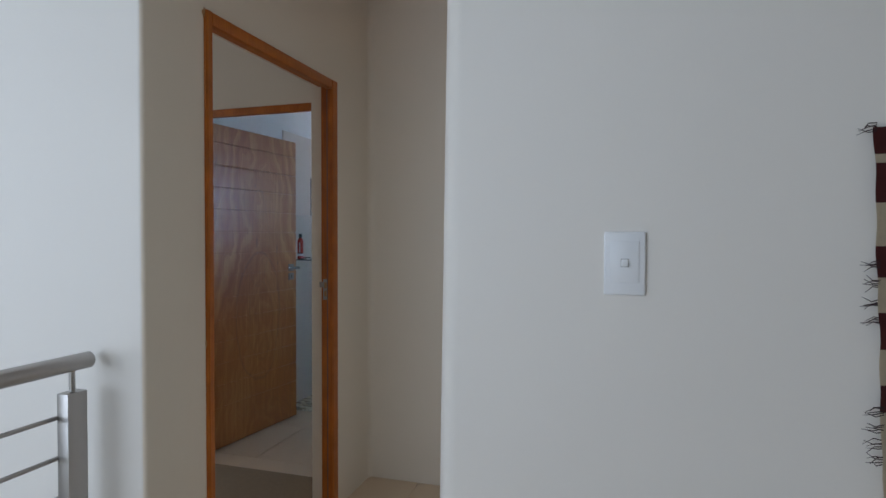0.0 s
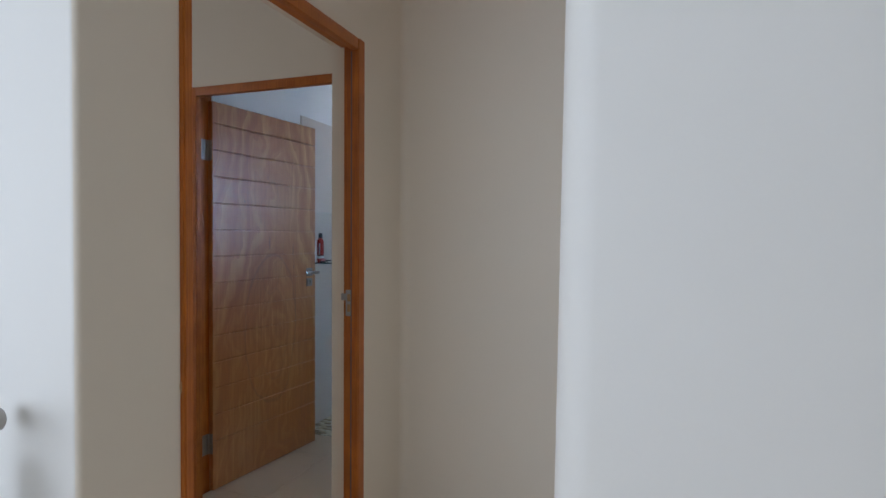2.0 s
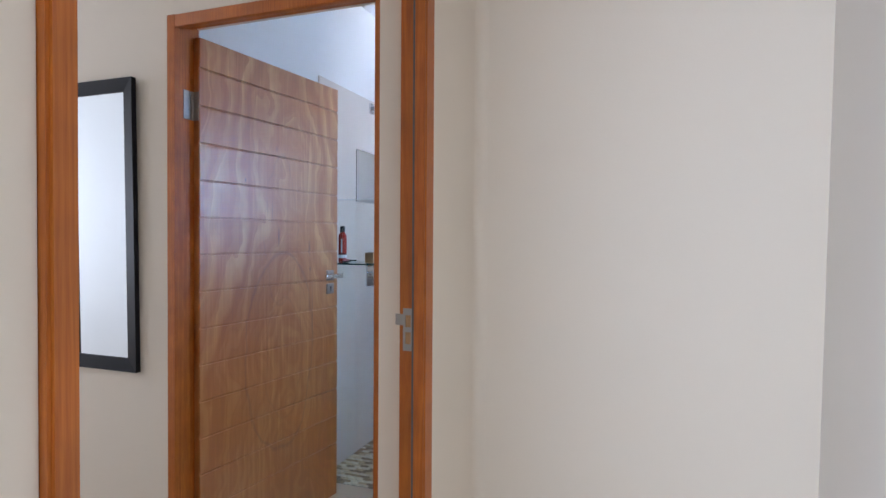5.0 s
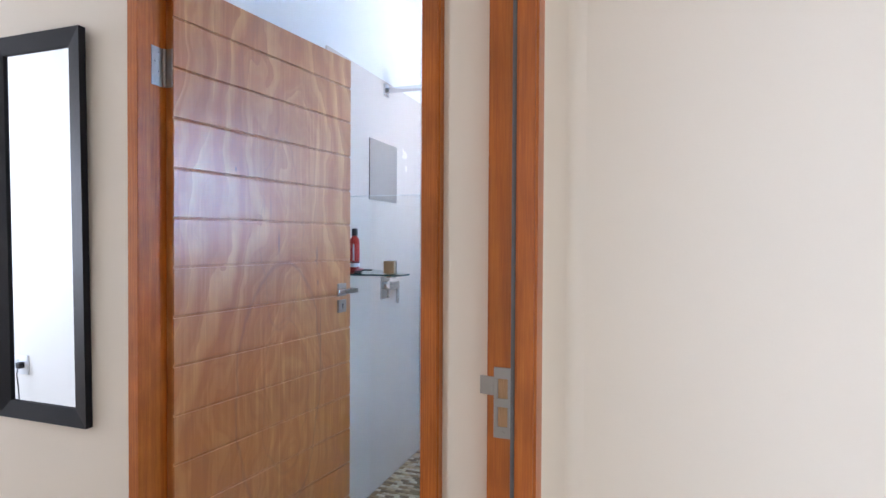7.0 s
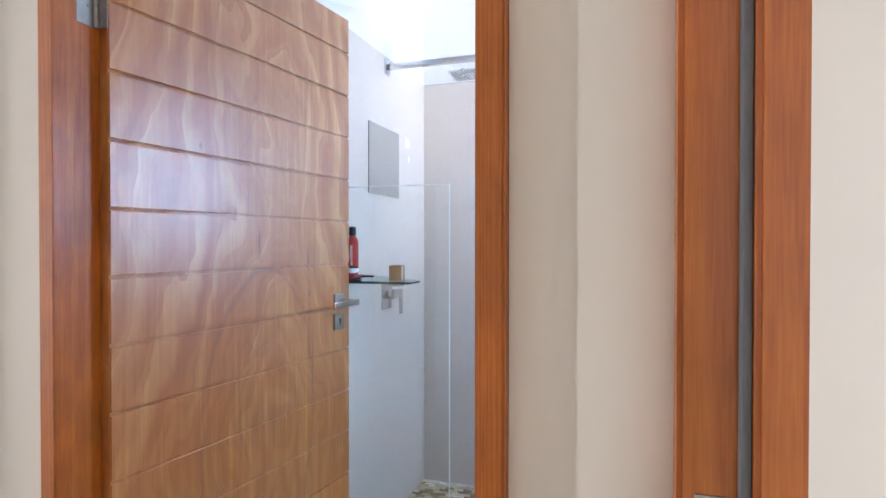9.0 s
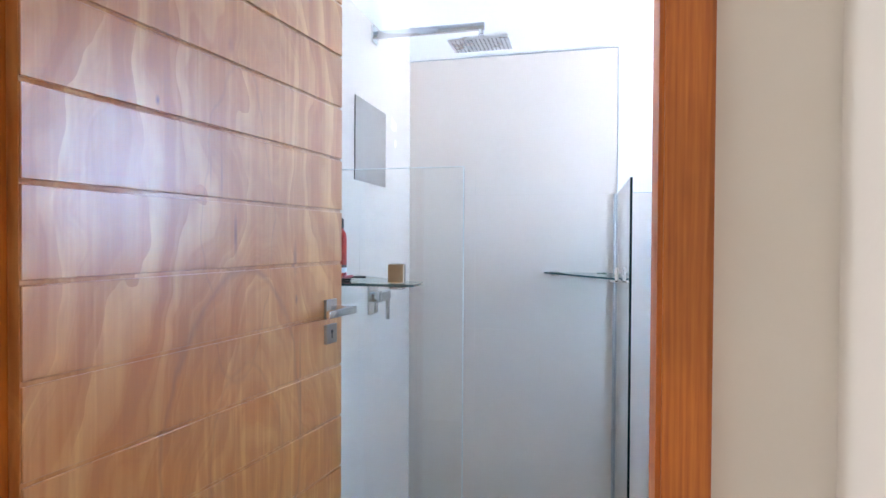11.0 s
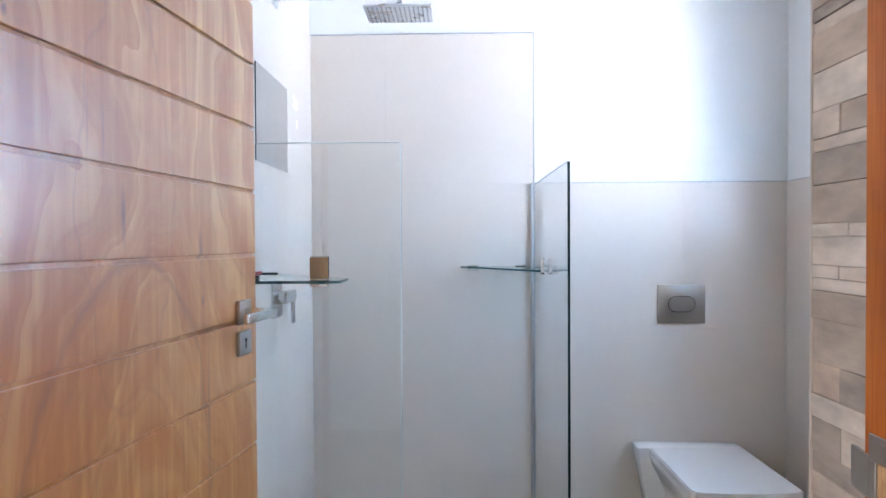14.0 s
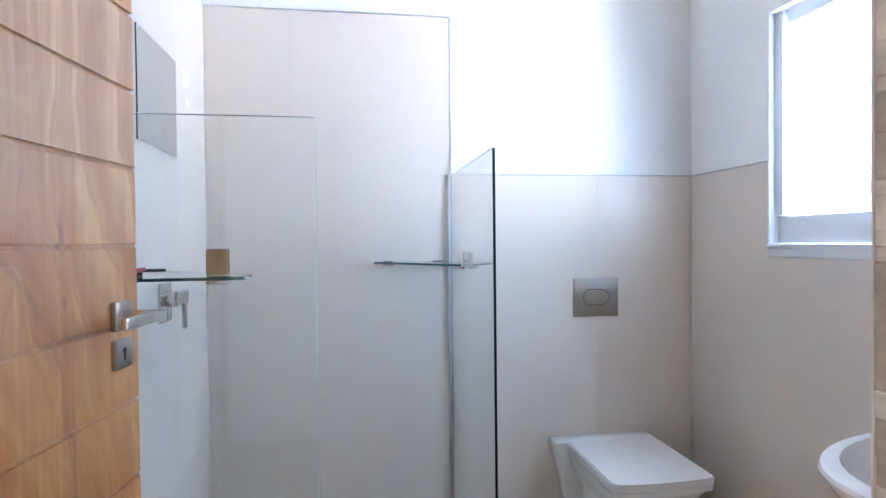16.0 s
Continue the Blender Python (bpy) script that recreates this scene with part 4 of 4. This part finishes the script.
def toilet():
    w = thing("toilet", "white ceramic toilet with square soft-close lid", "toilet", pose(1.560, 2.046, 0))

    def shell(levels, name, label="", bevel=0.012):
        """A body lofted through rounded rectangles (z, half width, back, front)."""
        b = bmesh.new()
        rings = []
        for z, hw, back, front in levels:
            r = min(0.075, hw * 0.5)
            pts = [(-hw, -back), (hw, -back)]
            for k in range(7):
                a = radians(90 * k / 6)
                pts.append((hw - r + r * math.cos(a), -front + 0.75 * r - 0.75 * r * math.sin(a)))
            for k in range(1, 6):
                x = (hw - r) * (1 - 2 * k / 6)
                pts.append((x, -front - 0.010 * (1 - (x / (hw - r)) ** 2)))
            for k in range(7):
                a = radians(90 + 90 * k / 6)
                pts.append((-hw + r + r * math.cos(a), -front + 0.75 * r - 0.75 * r * math.sin(a)))
            rings.append([b.verts.new((x, y, z)) for x, y in pts])
        n = len(rings[0])
        for lo, hi in zip(rings, rings[1:]):
            for i in range(n):
                b.faces.new((lo[i], lo[(i + 1) % n], hi[(i + 1) % n], hi[i]))
        b.faces.new(rings[0][::-1])
        b.faces.new(rings[-1])
        return part(name, b, CERAMIC, w, label)
    shell([(0.0, 0.115, 0.002, 0.40), (0.02, 0.12, 0.002, 0.41), (0.20, 0.13, 0.002, 0.43), (0.27, 0.160, 0.002, 0.470), (0.315, 0.185, 0.002, 0.495), (0.337, 0.190, 0.002, 0.50), (0.340, 0.188, 0.002, 0.498)], "bowl")
    b = block(-0.246, 0.200, -0.085, -0.001, 0.10, 0.385, bevel=0.008)
    for v in b.verts:
        v.co.x *= 0.78 + 0.22 * min(1.0, max(0.0, (v.co.z - 0.10) / 0.27)) ** 0.8
    part("rear_ledge", b, CERAMIC, w)
    curve = [(-0.184 + 0.368 * k / 10, -0.514 - 0.014 * (1 - (2 * k / 10 - 1) ** 2)) for k in range(11)]
    outline = [(-0.196, -0.086), (-0.196, -0.500), *curve, (0.196, -0.500), (0.196, -0.086)]
    part("seat", prism(bmesh.new(), [(x * 0.985, y) for x, y in outline], 0.3405, 0.356, 0.003), CERAMIC, w, "white plastic seat")
    part("lid", prism(bmesh.new(), outline, 0.3575, 0.388, 0.005), CERAMIC, w, "white plastic lid, closed")
    return w


toilet()


def basin():
    """A wall-hung oval-fronted basin: outer shell, rim and bowl in one ceramic body."""
    w = thing("washbasin", "white ceramic wall-hung washbasin", "washbasin", pose(1.985, 0.61, 0))
    b = bmesh.new()
    sides = 40

    def ring(depth, half, z, inset=0.0):
        out = []
        for i in range(sides + 1):
            a = math.pi * i / sides
            out.append((-1.1 * depth * math.sin(a) ** 0.75 - 0.0005 - inset * 1.6, half * math.cos(a)))
        return [b.verts.new((x, y, z)) for x, y in out]
    outer = [(0.20, 0.12, 0.50), (0.30, 0.17, 0.545), (0.43, 0.235, 0.63), (0.505, 0.270, 0.71), (0.535, 0.285, 0.755), (0.540, 0.288, 0.765), (0.536, 0.285, 0.772)]
    rings = [ring(d, h, z) for d, h, z in outer]
    inner = [(0.420, 0.258, 0.772, 0.05), (0.412, 0.252, 0.764, 0.052), (0.39, 0.23, 0.72, 0.055), (0.32, 0.18, 0.66, 0.06), (0.18, 0.10, 0.635, 0.09), (0.05, 0.03, 0.630, 0.14)]
    rings += [ring(d, h, z, i) for d, h, z, i in inner]
    for lo, hi in zip(rings, rings[1:]):
        for i in range(sides):
            b.faces.new((lo[i], lo[i + 1], hi[i + 1], hi[i]))
        b.faces.new((lo[sides], lo[0], hi[0], hi[sides]))
    b.faces.new(rings[0][::-1])
    b.faces.new(rings[-1])
    part("bowl", b, CERAMIC, w)
    return w


basin()


# ---- bathroom window ----
def bathroom_window():
    w = thing("window_1", "white louvred bathroom window full of daylight", "window", pose(1.995, 1.345, 1.20), kind="structure")
    ya, yb, h = -0.215, 0.215, 0.855
    for y0, y1, z0, z1, nm in ((ya, ya + 0.042, 0.10, h, "stile"), (yb - 0.042, yb, 0.10, h, "stile"), (ya, yb, h - 0.062, h, "rail"), (ya, yb, 0.016, 0.1155, "rail")):
        if nm == "rail":
            part("rail", block(0.030, 0.070, y0 + (0.0422 if z0 > 0.5 else 0), y1 - (0.0422 if z0 > 0.5 else 0), z0, z1 - (0.001 if z0 < 0.5 else 0), bevel=0.002), WHITE_METAL, w)
        else:
            part("stile", block(0.012, 0.070, y0, y1, 0.1165, z1, bevel=0.002), WHITE_METAL, w)
    part("sill", block(-0.016, 0.030, ya - 0.006, yb + 0.006, -0.002, 0.0158, bevel=0.003), WHITE_METAL, w, "white window sill")
    part("apron", block(-0.010, -0.0005, ya - 0.006, yb + 0.006, -0.030, -0.0025, bevel=0.001), WHITE_METAL, w)
    b = block(-0.012, 0.0115, yb - 0.004, yb + 0.006, 0.0162, h, bevel=0.002)
    part("trim", b, WHITE_METAL, w)
    b = block(-0.012, 0.0115, ya - 0.006, ya + 0.004, 0.0162, h, bevel=0.002)
    part("trim", b, WHITE_METAL, w)
    b = block(-0.012, 0.029, ya + 0.0042, yb - 0.0042, h - 0.010, h, bevel=0.002)
    part("trim", b, WHITE_METAL, w)
    n = 8
    for i in range(n):
        z = 0.150 + 0.0825 * i
        m = pose(0.060, 0, z, 0, 42, 0)
        pane = part("louvre", block(-0.048, 0.048, ya + 0.044, yb - 0.044, -0.0025, 0.0025), GLASS, w, "clear glass louvre blade", at=m)
        pane.visible_shadow = False
        for y in (ya + 0.0425, yb - 0.0425):
            s = 1 if y < 0 else -1
            part("clip", block(-0.040, 0.040, min(y, y + s * 0.016), max(y, y + s * 0.016), -0.007, 0.007, bevel=0.001), WHITE_METAL, w, at=m)
    return w


bathroom_window()


def plain_window(name, label, at, width, height):
    """A fixed window of the room behind: frame and one mullion."""
    w = thing(name, label, "window", at, kind="structure")
    t = 0.05
    for x0, x1, z0, z1 in ((0, t, 0, height), (width - t, width, 0, height), (width / 2 - t / 2, width / 2 + t / 2, t, height - t), (t, width - t, 0, t), (t, width - t, height - t, height)):
        part("window_frame", block(x0, x1, -0.03, 0.03, z0, z1, bevel=0.002), WHITE_METAL, w)
    return w


plain_window("window_2", "wide white-framed window lighting the landing", pose(-3.0, -5.13, 0.5), 4.4, 2.1)
# Its place is assumed, to go with the lamp that lights the passage.
plain_window("window_3", "white-framed bedroom window, place assumed to light the passage", pose(-4.14, -1.20, 0.8, 0, 0, 90), 2.4, 1.3)

# ---- bright sky beyond the bathroom window, daylit ground ----
b = bmesh.new()
vs = [b.verts.new(p) for p in ((3.6, -0.4, 0.2), (3.6, 5.2, 0.2), (3.6, 5.2, 4.6), (3.6, -0.4, 4.6))]
b.faces.new(vs)
structure("backdrop", b, SKYLIGHT, "plain bright hazy sky outside the window", "backdrop")

b = bmesh.new()
bmesh.ops.create_grid(b, x_segments=2, y_segments=2, size=300, matrix=Matrix.Translation((0, 0, -3.0)))
structure("ground", b, material("pale_paving", (0.40, 0.37, 0.33), 0.9, vary=0.15, scale=0.5, bump=0.2), "pale paved ground outside", "ground")


# ---- tiles ----
def tiles(parent, plane, at, rects, thick=0.009, gap=0.0001, bevel=0.0002, mat=None):
    """Large wall tiles on a plane x = at or y = at, as rectangles (u0, u1, z0, z1); thick is signed, away from the wall."""
    for u0, u1, z0, z1 in rects:
        b = bmesh.new()
        lo, hi = sorted((at, at + thick))
        if plane == "y":
            box(b, u0 + gap, u1 - gap, lo, hi, z0 + gap, z1 - gap, bevel, 1)
        else:
            box(b, lo, hi, u0 + gap, u1 - gap, z0 + gap, z1 - gap, bevel, 1)
        part("tile", b, mat or TILE, parent)


def grid(us, zs):
    return [(a, c, lo, hi) for a, c in zip(us, us[1:]) for lo, hi in zip(zs, zs[1:])]


by_name = bpy.data.objects
back, west, east = by_name["wall_bathroom_back"], by_name["wall_bathroom_west"], by_name["wall_bathroom_window"]
tiles(back, "y", BACK - 0.0005, grid([-0.082, 0.245, 0.892], [0, 0.24, 0.877, 1.514, 2.168]) + grid([0.892, 1.539, 1.985], [0, 0.24, 0.877, 1.514]), -0.0085)
tiles(west, "x", LEFT + 0.0005, grid([0.936, 1.40, 2.045], [0, 0.24, 0.877, 1.514, 2.168]) + grid([BATH, 0.30, 0.936], [0, 0.24, 0.877, 1.514]), 0.0085)
tiles(east, "x", RIGHT - 0.0005, grid([0.14, 0.62, 1.124], [0, 0.24, 0.877, 1.514]) + grid([1.124, 1.567], [0, 0.24, 0.877, 1.168]) + grid([1.567, 2.045], [0, 0.24, 0.877, 1.514]), -0.0085)
for name, blk in (("tile_trim", block(0.8958, 1.983, 2.0440, 2.0545, 1.5145, 1.5182, bevel=0.001)), ("tile_trim", block(-0.080, 0.8922, 2.0440, 2.0545, 2.1685, 2.1722, bevel=0.001)), ("tile_trim", block(0.8923, 0.8957, 2.0438, 2.0545, 1.5145, 2.1722, bevel=0.001))):
    part(name, blk, ALUMINIUM, back, "thin aluminium tile edge trim")
part("tile_trim", block(1.9838, 1.9945, 1.572, 2.0435, 1.5145, 1.5182, bevel=0.001), ALUMINIUM, east, "thin aluminium tile edge trim")

# floor tiles
floor_b = by_name["floor_bathroom"]
for x0, x1, y0, y1 in [(-0.09, 0.30, BATH, 0.60), (0.30, 0.90, BATH, 0.60), (0.90, 1.50, BATH, 0.60), (1.50, 1.985, BATH, 0.60), (-0.09, 0.30, 0.60, 0.935), (0.30, 0.90, 0.60, 0.935),
                       (0.90, 1.50, 0.60, 1.20), (1.50, 1.985, 0.60, 1.20), (0.90, 1.50, 1.20, 2.045), (1.50, 1.985, 1.20, 2.045), (-0.031, 0.833, BED, BATH)]:
    part("floor_tile", block(x0 + 0.0015, x1 - 0.0015, y0 + 0.0015, y1 - 0.0015, -0.008, 0.0, bevel=0.0008, segments=1), FLOOR_TILE, floor_b)
floor_l = by_name["floor_landing"]
for i in range(7):
    for j in range(6):
        x0, x1, y1 = 0.87 + 0.5 * i, 1.37 + 0.5 * i, -1.685 - 0.5 * j
        if x1 < 4.4:
            part("floor_tile", block(x0 + 0.002, x1 - 0.002, y1 - 0.498, y1 - 0.002, 0.0, 0.007, bevel=0.001, segments=1), FLOOR_TILE, floor_l)
for i in range(2):
    for j in range(4):
        x0, x1 = (1.0615, 1.37) if i == 0 else (1.37, 1.990)
        y1 = -0.032 - 0.5 * j
        part("floor_tile", block(x0 + 0.002, x1 - 0.002, max(y1 - 0.498, -1.683), y1 - 0.002, 0.0, 0.007, bevel=0.001, segments=1), FLOOR_TILE, floor_l)

# stone-look strips on the reveal beside the bathroom door
reveal = by_name["wall_bathroom_door"]
rng = random.Random(11)
z = 0.002
while z < 2.07:
    h = rng.choice((0.010, 0.018, 0.022, 0.026, 0.030, 0.034))
    cut = rng.random()
    spans = [(-0.0545, 0.0245)] if cut < 0.75 else [(-0.0545, -0.0545 + 0.079 * (0.3 + 0.4 * rng.random()))]
    if cut >= 0.75:
        spans.append((spans[0][1] + 0.001, 0.0245))
    for y0, y1 in spans:
        d = 0.003 + 0.002 * rng.random()
        part("stone_strip", block(0.8335 - d, 0.8335, y0, y1, z + 0.0002, min(z + h, 2.085) - 0.0002, bevel=0.0004, segments=1), STONE, reveal)
    z += h
part("tile_trim", block(0.8285, 0.8335, 0.0247, 0.0262, 0, 2.08), TILE, reveal, "thin tile edge trim")

# mosaic floor of the shower
pw, ph = 0.046, 0.0225
near, far = [], []
row = 0
y = 0.940
while y + ph < 2.044:
    x = -0.080 - (pw / 2 if row % 2 else 0)
    while x < 0.885:
        x0, x1 = max(x, -0.081), min(x + pw, 0.884)
        if x1 - x0 > 0.01:
            (near if x0 < 0.28 and y < 1.72 and x1 - x0 > pw * 0.9 else far).append((x0, x1, y))
        x += pw + 0.003
    y += ph + 0.003
    row += 1
b = block(0, pw, 0, ph, -0.008, 0.0005, bevel=0.0012, segments=1)
mesh = mesh_of("mosaic_tile", b, MOSAIC)
near = sorted(near, key=lambda q: q[2])
for x0, x1, y in near[:300]:
    ob = new("mosaic_tile", mesh)
    ob.parent = floor_b
    ob.location = (x0, y, 0)
b = bmesh.new()
for x0, x1, y in far + near[300:]:
    box(b, x0, x1, y, y + ph, -0.008, 0.0005)
rest = part("mosaic_rest", b, MOSAIC, floor_b, "beige and brown mosaic tiles")
rest["kind"] = "stuff"
